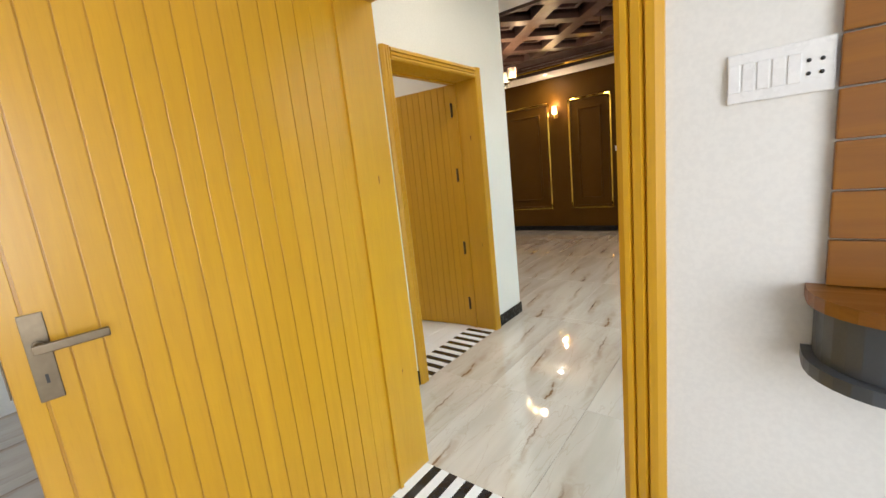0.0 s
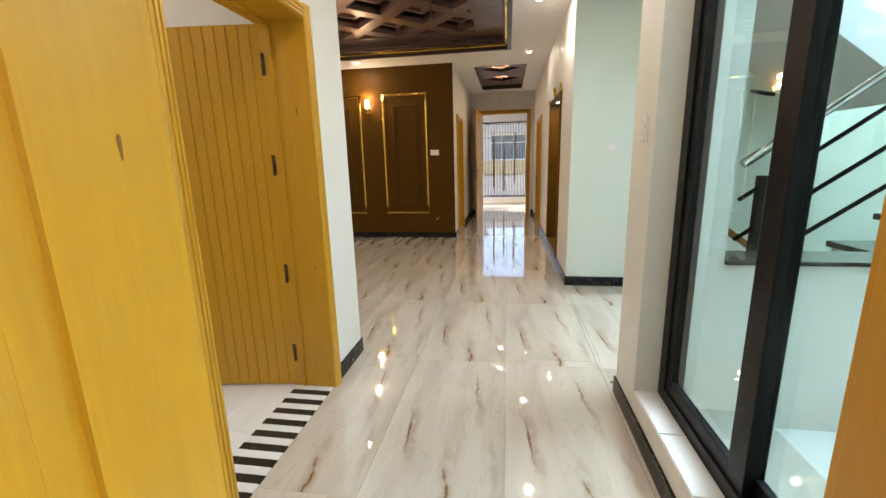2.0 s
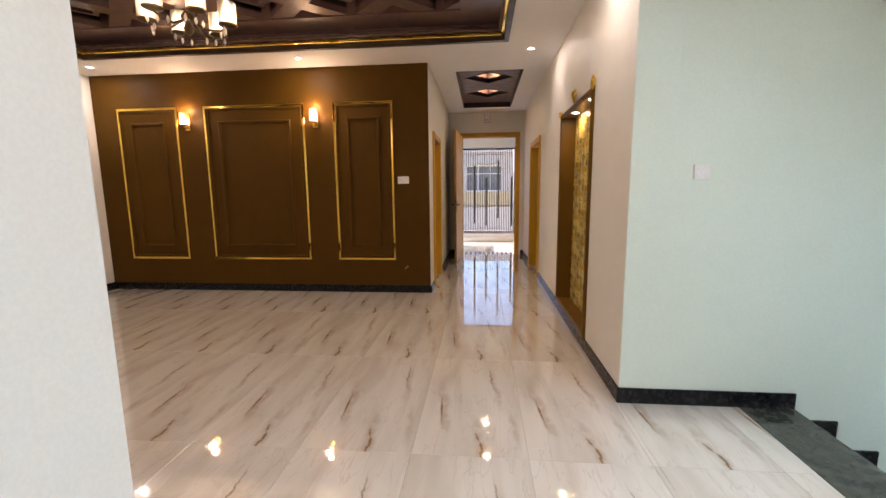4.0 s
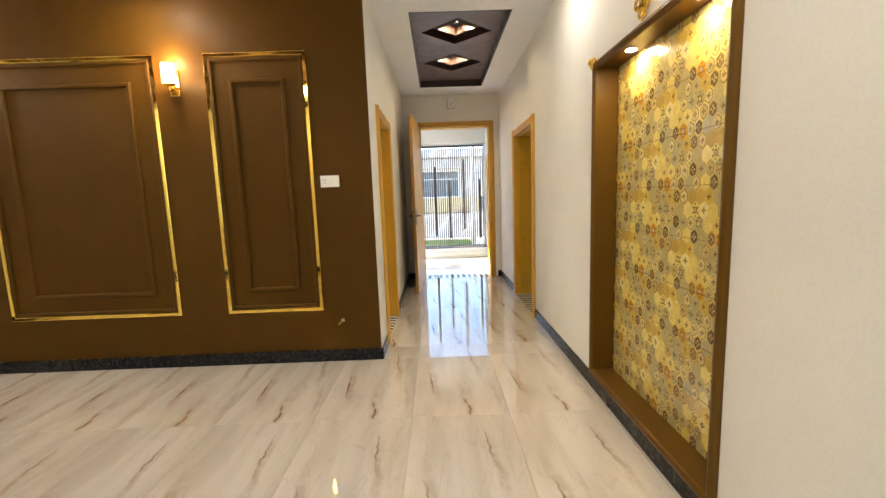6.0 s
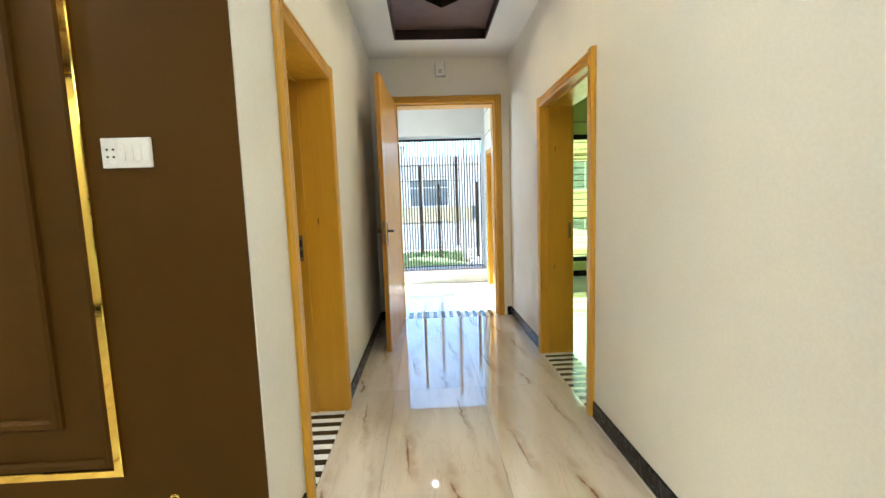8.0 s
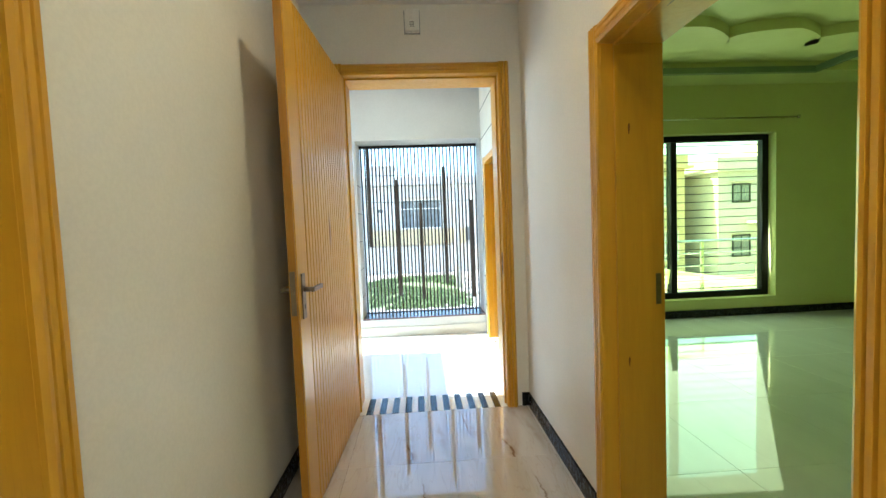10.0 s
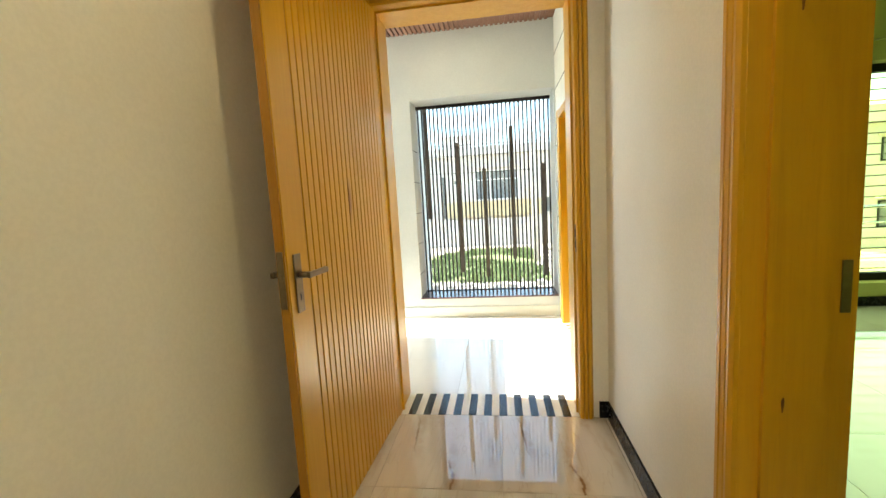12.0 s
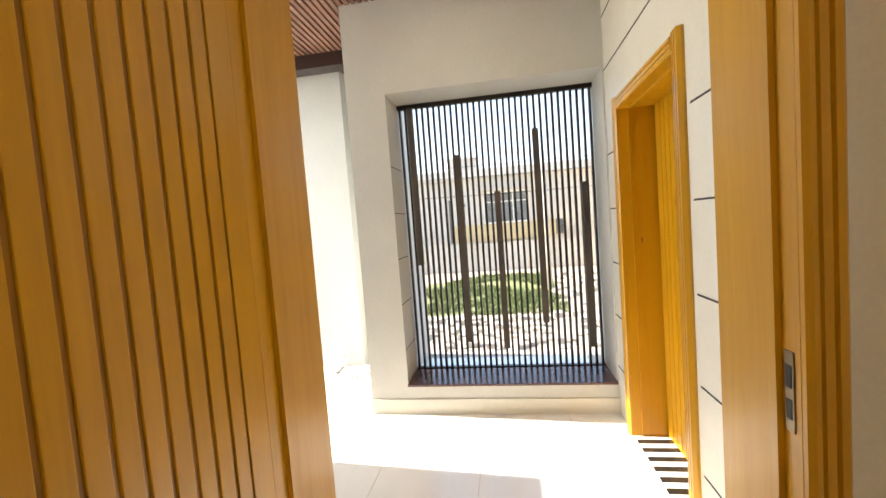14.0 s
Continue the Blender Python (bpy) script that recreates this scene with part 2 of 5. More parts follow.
HEX_TONES = ((0.72, 0.50, 0.09), (0.83, 0.66, 0.19), (0.63, 0.43, 0.08), (0.76, 0.56, 0.13), (0.52, 0.42, 0.16), (0.84, 0.70, 0.27),
             (0.64, 0.32, 0.02), (0.70, 0.55, 0.16), (0.80, 0.63, 0.17), (0.54, 0.37, 0.08), (0.80, 0.63, 0.15), (0.50, 0.43, 0.19))
M_HEXES = [surface("hexagon_glaze", c, tuple(x * 0.80 for x in c), 0.22, size=38, grain=140, relief=0.05, vary=0.06) for c in HEX_TONES]
M_MOTIF = islands("patterned_motif_glaze", [(0.13, 0.075, 0.02), (0.20, 0.12, 0.03), (0.12, 0.08, 0.03), (0.16, 0.09, 0.02), (0.26, 0.17, 0.04)])
M_MOTIFPALE = islands("pale_motif_glaze", [(0.66, 0.50, 0.15), (0.58, 0.43, 0.11), (0.70, 0.57, 0.20)])
M_STARDK = islands("star_tile_dark", [(0.07, 0.05, 0.035), (0.10, 0.07, 0.045)])
M_GRASS = surface("grass_ground", (0.15, 0.19, 0.07), (0.24, 0.25, 0.13), 0.9, size=0.8, grain=9, relief=0.5)
M_DIRT = surface("bare_ground", (0.44, 0.39, 0.33), (0.37, 0.32, 0.26), 0.9, size=0.5, grain=8, relief=0.5)
M_ROAD = surface("road_grey", (0.10, 0.10, 0.10), (0.07, 0.07, 0.07), 0.85, size=0.6, grain=20)
M_RUBBLE = surface("broken_stone", (0.56, 0.52, 0.46), (0.42, 0.38, 0.33), 0.85, size=3, grain=30, relief=0.4)
M_HOUSE = surface("pale_house_plaster", (0.62, 0.58, 0.53), (0.55, 0.51, 0.47), 0.75, size=0.7, grain=20)
M_HOUSE2 = surface("ochre_house_plaster", (0.62, 0.50, 0.30), (0.55, 0.45, 0.27), 0.75, size=0.7, grain=20)
M_HOUSEWIN = surface("dark_window_glass", (0.16, 0.17, 0.18), (0.24, 0.25, 0.26), 0.12, size=2)
M_RAG = surface("white_rag", (0.75, 0.74, 0.71), (0.66, 0.65, 0.62), 0.9, size=12, grain=80, relief=0.4)
M_LEAF = surface("leaf_green", (0.11, 0.16, 0.05), (0.17, 0.20, 0.08), 0.7, size=3)


# ---- building helpers ----
def box(bm, x0, y0, z0, x1, y1, z1, slot=0, bevel=0.0, turn=None):
    vs = [bm.verts.new((x, y, z)) for x in (x0, x1) for y in (y0, y1) for z in (z0, z1)]
    fs = [bm.faces.new([vs[i] for i in f]) for f in ((0, 1, 3, 2), (4, 6, 7, 5), (0, 4, 5, 1), (2, 3, 7, 6), (0, 2, 6, 4), (1, 5, 7, 3))]
    for f in fs:
        f.material_index = slot
    if bevel:
        es = list({e for f in fs for e in f.edges})
        r = bmesh.ops.bevel(bm, geom=es, offset=bevel, segments=2, affect="EDGES", profile=0.6)
        for f in r["faces"]:
            f.material_index = slot
        vs = list({v for f in r["faces"] for v in f.verts} | {v for v in vs if v.is_valid})
    if turn is not None:
        bmesh.ops.transform(bm, matrix=turn, verts=[v for v in vs if v.is_valid])
    return bm


def tube(bm, pts, r, seg=10, slot=0, caps=True):
    """A round bar along pts; r: one radius or one for each point."""
    pts = [Vector(p) for p in pts]
    rs = [float(q) for q in r] if isinstance(r, (list, tuple)) else [r] * len(pts)
    rings = []
    side = None
    for i, p in enumerate(pts):
        d = (pts[min(i + 1, len(pts) - 1)] - pts[max(i - 1, 0)]).normalized()
        if side is None:
            side = d.orthogonal().normalized()
        side = (side - d * side.dot(d)).normalized()
        up = d.cross(side)
        rings.append([bm.verts.new(p + rs[i] * (math.cos(a) * side + math.sin(a) * up)) for a in (2 * math.pi * k / seg for k in range(seg))])
    for a, b in zip(rings, rings[1:]):
        for k in range(seg):
            f = bm.faces.new((a[k], a[(k + 1) % seg], b[(k + 1) % seg], b[k]))
            f.material_index, f.smooth = slot, True
    if caps:
        for ring in (rings[0][::-1], rings[-1]):
            bm.faces.new(ring).material_index = slot
    return bm


def lathe(bm, profile, at=(0, 0, 0), seg=24, slot=0, axis="z"):
    """A turned shape from (radius, height) pairs."""
    at = Vector(at)
    rings = []
    for r, h in profile:
        ring = []
        for k in range(seg):
            a = 2 * math.pi * k / seg
            p = Vector((r * math.cos(a), r * math.sin(a), h))
            if axis == "y":
                p = Vector((p.x, -p.z, p.y))
            ring.append(bm.verts.new(at + p))
        rings.append(ring)
    for a, b in zip(rings, rings[1:]):
        for k in range(seg):
            f = bm.faces.new((a[k], a[(k + 1) % seg], b[(k + 1) % seg], b[k]))
            f.material_index, f.smooth = slot, True
    return bm


def sweep_profile(bm, prof, a, b, slot=0):
    """Extrudes a closed outline of (u, v) from frame a to frame b, each a function (u, v) -> place."""
    r0, r1 = [bm.verts.new(a(u, v)) for u, v in prof], [bm.verts.new(b(u, v)) for u, v in prof]
    n = len(prof)
    for k in range(n):
        bm.faces.new((r0[k], r0[(k + 1) % n], r1[(k + 1) % n], r1[k])).material_index = slot
    bm.faces.new(r0[::-1]).material_index = slot
    bm.faces.new(r1).material_index = slot


def finish(bm, name, mats):
    bmesh.ops.recalc_face_normals(bm, faces=bm.faces)
    me = bpy.data.meshes.new(name)
    bm.to_mesh(me)
    bm.free()
    for m in (mats if isinstance(mats, (list, tuple)) else [mats]):
        me.materials.append(m)
    return me


def part(name, bm, mats, parent=None, label=""):
    ob = new(name, finish(bm, name, mats) if isinstance(bm, bmesh.types.BMesh) else bm)
    if parent is not None:
        ob.parent = parent
    if label:
        tagged(ob, label=label)
    return ob


def setting(name, bm, mats, label="", category="wall"):
    return tagged(part(name, bm, mats), label=label, category=category, kind="structure")


def thing(name, label, category, m=None, group="", kind=""):
    ob = new(name)
    ob.empty_display_size = 0.1
    if m is not None:
        ob.matrix_basis = m
    return tagged(ob, label=label, category=category, group=group, kind=kind)


def slab_with_holes(bm, axis, p0, p1, a0, a1, z0, z1, holes=(), slot=0):
    """A wall slab between p0 and p1 across its axis ('x' or 'y' is its normal; 'z' a ceiling whose a is x and z is y), cut by rectangular holes (a, b, za, zb)."""
    cuts_a = sorted({a0, a1, *(min(max(v, a0), a1) for h in holes for v in h[:2])})
    for s, e in zip(cuts_a, cuts_a[1:]):
        mid = (s + e) / 2
        spans = sorted((max(h[2], z0), min(h[3], z1)) for h in holes if h[0] < mid < h[1])
        z = z0
        for b, t in spans + [(z1, z1)]:
            if b > z + 1e-6:
                if axis == "x":
                    box(bm, p0, s, z, p1, e, b, slot)
                elif axis == "y":
                    box(bm, s, p0, z, e, p1, b, slot)
                else:
                    box(bm, s, z, p0, e, b, p1, slot)
            z = max(z, t)
    return bm


def wall(name, axis, p0, p1, a0, a1, z0, z1, holes=(), mat=None, label="cream-white painted plaster wall"):
    return setting(name, slab_with_holes(bmesh.new(), axis, p0, p1, a0, a1, z0, z1, holes), mat or M_WALL, label)


def skirting(name, runs, mat=None, h=0.10, label="black glazed tile skirting along the wall"):
    """runs: (axis, plane, outward sign, a0, a1)."""
    bm = bmesh.new()
    for axis, p, s, a0, a1 in runs:
        q = p + s * 0.012
        lo, hi = min(p, q), max(p, q)
        if axis == "x":
            box(bm, lo, a0, 0.001, hi, a1, h, bevel=0.002)
        else:
            box(bm, a0, lo, 0.001, a1, hi, h, bevel=0.002)
    return setting(name, bm, mat or M_BASE, label, "skirting")


# ---- structure ----
ZC = 2.90          # ceiling
HALL_Y, BED_Y = -6.50, -6.74      # door wall of the bedroom
XL, XR = -0.14, 1.53              # hall's side walls
FAR_Y = 3.325                     # end wall of the corridor
LOUNGE_X = -4.56
SIDE_H, MAIN_H = 2.06, 2.42       # heights of the door openings

# floors: screeds under the tiles
bm = bmesh.new()
box(bm, LOUNGE_X - 0.2, -11.0, -0.16, 2.24, 3.6, -0.014)
box(bm, -3.2, 3.6, -0.16, 1.80, 7.0, -0.014)
box(bm, 1.765, 0.2, -0.16, 7.5, 5.9, -0.014)
setting("floor", bm, M_GROUT, "pale grout bed under polished floor tiles", "floor")

# bedroom
wall("wall_bedroom_door", "y", BED_Y, HALL_Y, -2.6, 3.6, 0, ZC, [(0.36, 1.385, -1, SIDE_H + 0.025)])
wall("wall_bedroom_west", "x", -2.8, -2.6, -11.0, HALL_Y, 0, ZC)
wall("wall_bedroom_back", "y", -11.2, -11.0, -2.8, 3.8, 0, ZC)
wall("wall_bedroom_east", "x", 3.6, 3.8, -11.0, HALL_Y, 0, ZC, [(-10.0, -7.6, 0.5, 2.4)])
# hall
wall("wall_hall_west", "x", XL - 0.24, XL, HALL_Y, -4.45, 0, ZC, [(-5.885, -4.915, -1, SIDE_H + 0.025)])
wall("wall_hall_east", "x", XR, XR + 0.22, HALL_Y, -4.81, 0, ZC, [(-6.45, -5.12, 0.20, 2.55)])
# room off the hall
wall("wall_washroom_north", "y", -4.69, -4.45, LOUNGE_X, XL - 0.24, 0, ZC)
wall("wall_washroom_west", "x", -3.0, -2.8, -6.5, -4.69, 0, ZC)
# lounge
wall("wall_lounge_west", "x", LOUNGE_X - 0.2, LOUNGE_X, -4.69, 0.24, 0, 3.2)
wall("wall_brown", "y", 0.0, 0.24, LOUNGE_X, -0.006, 0, ZC, mat=M_BROWN, label="dark brown painted feature wall with panels")
# corridor
wall("wall_corridor_west", "x", -0.24, -0.001, 0.003, FAR_Y, 0, ZC, [(0.405, 1.245, -1, SIDE_H + 0.025)])
wall("wall_corridor_east", "x", 1.525, 1.765, -2.712, FAR_Y, 0, ZC, [(1.035, 2.070, -1, SIDE_H + 0.025), (-1.84, -0.645, 0.13, 2.09)])
wall("wall_corridor_end", "y", FAR_Y, 3.60, -0.24, 1.765, 0, 3.2, [(0.245, 1.385, -1, MAIN_H + 0.025)])
# stairwell
wall("wall_stair_north", "y", -2.72, -2.43, 1.765, 6.0, -3.2, 4.2, mat=M_MINT, label="stairwell wall with the daylight's mint cast in its colour")
wall("wall_stair_return", "y", -2.721, -2.43, 1.526, 1.765, 0, ZC, mat=M_MINT, label="stairwell wall with the daylight's mint cast in its colour")
wall("wall_stair_east", "x", 6.0, 6.2, -6.74, -2.43, -3.2, 4.2, [(-4.6, -3.0, 1.2, 3.4)], mat=M_MINT, label="stairwell wall with the daylight's mint cast in its colour")
wall("wall_stair_screen", "y", -4.90, -4.70, 1.75, 6.0, -3.2, 4.2, [(1.98, 5.6, 0.80, 3.6)], mat=M_WALL, label="white half wall beside the stair flight")
wall("wall_stair_south", "y", -6.74, -6.50, 3.6, 6.0, -3.2, 4.2, mat=M_WALL)
# room to the east
wall("wall_room_south", "y", 0.0, 0.24, 1.765, 7.44, 0, 3.2, mat=M_GREEN, label="wall with the window's yellow-green light in its colour")
wall("wall_room_north", "y", 5.60, 5.84, 1.80, 7.44, 0, 3.3, [(3.0, 5.53, 0.24, 2.43)], mat=M_GREEN, label="wall with the window's yellow-green light in its colour")
wall("wall_room_east", "x", 7.2, 7.44, 0.24, 5.60, 0, 3.2, mat=M_GREEN, label="wall with the window's yellow-green light in its colour")
# dressing room to the west
wall("wall_dressing_west", "x", -2.7, -2.5, 0.24, FAR_Y, 0, ZC)
# Unseen wall, drawn out west and up to keep stray sun off the terrace.
wall("wall_dressing_north", "y", FAR_Y, FAR_Y + 0.275, -3.3, -0.24, 0, 3.25)
# terrace
wall("wall_terrace_front", "y", 5.47, 5.85, -0.285, 1.56, 0, 3.12, [(0.015, 1.548, 0.22, 2.43)], M_TERRWALL, "pale grey terrace wall with a barred opening")
wall("wall_terrace_east", "x", 1.56, 1.80, 3.60, 5.85, 0, 3.12, [(4.285, 5.185, -1, SIDE_H + 0.025)], M_PANEL, "cream cladding wall with thin black joints")
wall("wall_terrace_side", "y", 6.75, 6.95, -3.2, -0.28, 0, 3.3, mat=M_TERRWALL, label="pale grey terrace wall")
wall("wall_terrace_pier", "y", 6.58, 6.75, -1.25, -0.76, 0, 3.2, mat=M_TERRWALL, label="pale grey pier on the terrace")
wall("wall_terrace_link", "x", -0.285, -0.10, 5.85, 6.95, 0, 3.12, mat=M_TERRWALL, label="pale grey terrace wall")
# Unseen wall, sized to cast the shadow on the terrace floor.
wall("wall_terrace_west", "x", -1.62, -1.5, 3.60, 4.92, 0, 2.06, mat=M_TERRWALL, label="unseen half-height wall that shades the terrace floor")
# Unseen parapet, raised to cut sun and sky on the terrace.
wall("wall_terrace_parapet", "x", -3.2, -3.05, 3.60, 6.75, 0, 1.5, mat=M_TERRWALL, label="unseen terrace parapet that cuts the sun")

# unseen slabs over the rooms, added to stop sun leaks at the wall tops
bm = bmesh.new()
for a in ((-4.9, -11.4, 1.526, 3.6), (1.526, -11.4, 6.4, -6.74), (1.526, -2.43, 7.5, 5.9), (-1.9, 3.6, 1.526, 7.0)):
    box(bm, a[0], a[1], 3.262, a[2], a[3], 3.42)
setting("roof", bm, M_GROUT, "unseen flat grey slab that keeps sun off the rooms", "roof")

# ceilings
COF = (-3.90, 0.917, -3.72, -0.70)
TRAY = (0.315, 1.205, 0.43, 2.83)
bm = bmesh.new()
slab_with_holes(bm, "z", ZC, ZC + 0.12, LOUNGE_X, 1.765, -4.69, FAR_Y, [COF, TRAY])
setting("ceiling_lounge", bm, M_CEIL, "flat white gypsum ceiling", "ceiling")
bm = bmesh.new()
box(bm, -3.0, -6.62, ZC, 1.76, -4.69, ZC + 0.12)
setting("ceiling_hall", bm, M_CEIL, "flat white gypsum ceiling", "ceiling")
bm = bmesh.new()
box(bm, -2.8, -11.2, ZC, 3.8, -6.62, ZC + 0.12)
setting("ceiling_bedroom", bm, M_CEIL, "flat white gypsum ceiling", "ceiling")
bm = bmesh.new()
box(bm, -2.7, 0.24, ZC - 0.02, -0.24, FAR_Y, ZC + 0.1)
setting("ceiling_dressing", bm, M_CEIL, "flat cream ceiling", "ceiling")
bm = bmesh.new()
box(bm, 1.526, -6.74, 4.2, 6.2, -2.43, 4.3)
box(bm, 1.526, -4.69, ZC, 1.765, -2.722, ZC + 1.35)
setting("ceiling_stairwell", bm, M_CEIL, "white stairwell ceiling", "ceiling")

# room ceiling with a stepped border and leaf-shaped drops
bm = bmesh.new()
box(bm, 1.765, 0.24, 3.16, 7.2, 5.6, 3.25)
for x0, y0, x1, y1 in ((1.765, 0.24, 7.2, 0.7), (1.765, 5.14, 7.2, 5.6), (1.765, 0.7, 2.2, 5.14), (6.74, 0.7, 7.2, 5.14)):
    box(bm, x0, y0, 3.05, x1, y1, 3.16)
for x0, y0, x1, y1 in ((2.2, 5.09, 5.6, 5.14), (2.2, 0.7, 5.6, 0.75), (5.55, 0.75, 5.6, 5.09)):
    box(bm, x0, y0, 3.02, x1, y1, 3.09, slot=1)
for cx, cy, rot in ((3.40, 4.30, 0.25), (4.35, 4.35, 0.15), (5.25, 4.40, 0.05), (3.9, 3.1, 0.5), (5.0, 3.0, -0.4)):
    ring = []
    for k in range(28):
        a = 2 * math.pi * k / 28
        rr = 0.52 * (0.35 + 0.65 * abs(math.cos(a)))
        x, y = rr * math.cos(a), 0.26 * math.sin(a)
        ring.append((cx + x * math.cos(rot) - y * math.sin(rot), cy + x * math.sin(rot) + y * math.cos(rot)))
    lo, hi = [bm.verts.new((x, y, 3.06)) for x, y in ring], [bm.verts.new((x, y, 3.17)) for x, y in ring]
    bm.faces.new(lo)
    for k in range(28):
        bm.faces.new((lo[k], lo[(k + 1) % 28], hi[(k + 1) % 28], hi[k]))
setting("ceiling_room", bm, [M_GREEN, M_GREENDK], "ceiling coloured by green window light, stepped border, leaf drops", "ceiling")

# coffered brown ceiling over the lounge
x0, x1, y0, y1 = COF
bm = bmesh.new()
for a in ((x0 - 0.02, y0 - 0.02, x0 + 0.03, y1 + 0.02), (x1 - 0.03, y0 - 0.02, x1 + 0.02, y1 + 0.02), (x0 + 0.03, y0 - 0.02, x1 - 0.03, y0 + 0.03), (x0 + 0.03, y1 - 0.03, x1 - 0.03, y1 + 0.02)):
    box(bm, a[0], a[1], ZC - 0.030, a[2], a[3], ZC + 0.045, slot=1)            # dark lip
for i, (d, z, w) in enumerate(((0.03, ZC + 0.045, 0.035), (0.065, ZC + 0.085, 0.02))):
    for a in ((x0 + d, y0 + d, x0 + d + w, y1 - d), (x1 - d - w, y0 + d, x1 - d, y1 - d), (x0 + d, y0 + d, x1 - d, y0 + d + w), (x0 + d, y1 - d - w, x1 - d, y1 - d)):
        box(bm, a[0], a[1], z - 0.035, a[2], a[3], z, slot=2 - i * 2, bevel=0.008)  # gold bead, brown bead
for a in ((x0 - 0.02, y0, x0, y1), (x1, y0, x1 + 0.02, y1), (x0, y0 - 0.02, x1, y0), (x0, y1, x1, y1 + 0.02)):
    box(bm, a[0], a[1], ZC + 0.045, a[2], a[3], 3.20)
box(bm, x0, y0, 3.20, x1, y1, 3.24)
Z_BEAM, Z_BACK = 3.06, 3.20
RING = 0.36
for a in ((x0, y0, x0 + RING, y1), (x1 - RING - 0.1, y0, x1, y1), (x0 + RING, y0, x1 - RING - 0.1, y0 + RING), (x0 + RING, y1 - RING, x1 - RING - 0.1, y1)):
    box(bm, a[0], a[1], Z_BEAM - 0.012, a[2], a[3], Z_BACK)
ix0, ix1, iy0, iy1 = x0 + RING - 0.08, x1 - RING - 0.02, y0 + RING - 0.08, y1 - RING + 0.08
PITCH, BEAM_W = 0.62, 0.17
ccx, ccy = (x0 + x1) / 2, (y0 + y1) / 2
r2 = math.sqrt(0.5)
for sgn in (1, -1):
    for k in range(-8, 9):
        off = (k + 0.5) * PITCH           # line: (x-ccx)*r2*sgn + (y-ccy)*r2 = off
        pts = []
        for s in np.linspace(-5, 5, 2001):
            px, py = ccx + off * r2 * sgn + s * r2, ccy + off * r2 - s * r2 * sgn
            if ix0 < px < ix1 and iy0 < py < iy1:
                pts.append(s)
        if len(pts) < 20:
            continue
        mx, my = ccx + off * r2 * sgn, ccy + off * r2
        ang = math.atan2(-r2 * sgn, r2)
        box(bm, pts[0], -BEAM_W / 2, Z_BEAM + (0.0 if sgn > 0 else 0.001), pts[-1], BEAM_W / 2, Z_BACK, turn=Matrix.Translation((mx, my, 0)) @ Matrix.Rotation(ang, 4, "Z"))
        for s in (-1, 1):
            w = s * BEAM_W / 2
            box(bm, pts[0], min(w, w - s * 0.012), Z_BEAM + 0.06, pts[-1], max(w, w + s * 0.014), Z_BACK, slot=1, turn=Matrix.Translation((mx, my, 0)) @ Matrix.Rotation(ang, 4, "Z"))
for i in range(-8, 9):
    for j in range(-8, 9):
        cx, cy = ccx + (i + j) * PITCH * r2, ccy + (i - j) * PITCH * r2
        if not (x0 + RING < cx < x1 - RING - 0.1 and y0 + RING < cy < y1 - RING):
            continue
        turn = Matrix.Translation((cx, cy, 0)) @ Matrix.Rotation(radians(45), 4, "Z")
        o, n_ = 0.155, 0.105
        for q in ((-o, -o, -n_, o), (n_, -o, o, o), (-n_, -o, n_, -n_), (-n_, n_, n_, o)):
            box(bm, q[0], q[1], Z_BACK - 0.06, q[2], q[3], Z_BACK, turn=turn)
        gold = (i + 2 * j) % 3 == 0
        box(bm, -n_, -n_, Z_BACK - (0.035 if gold else 0.02), n_, n_, Z_BACK - 0.002, slot=2 if gold else 0, turn=turn)
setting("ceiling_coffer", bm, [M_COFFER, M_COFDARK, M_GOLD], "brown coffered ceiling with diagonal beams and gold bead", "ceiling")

# corridor tray with two lit diamonds
x0, x1, y0, y1 = TRAY
bm = bmesh.new()
for a in ((x0, y0, x0 + 0.012, y1), (x1 - 0.012, y0, x1, y1), (x0 + 0.012, y0, x1 - 0.012, y0 + 0.012), (x0 + 0.012, y1 - 0.012, x1 - 0.012, y1)):
    box(bm, a[0], a[1], ZC - 0.004, a[2], a[3], ZC + 0.10, slot=1)
Z_TRAY = ZC + 0.085
DIAMONDS = ((0.76, 1.10), (0.76, 2.06))
DX, DY = 0.36, 0.33


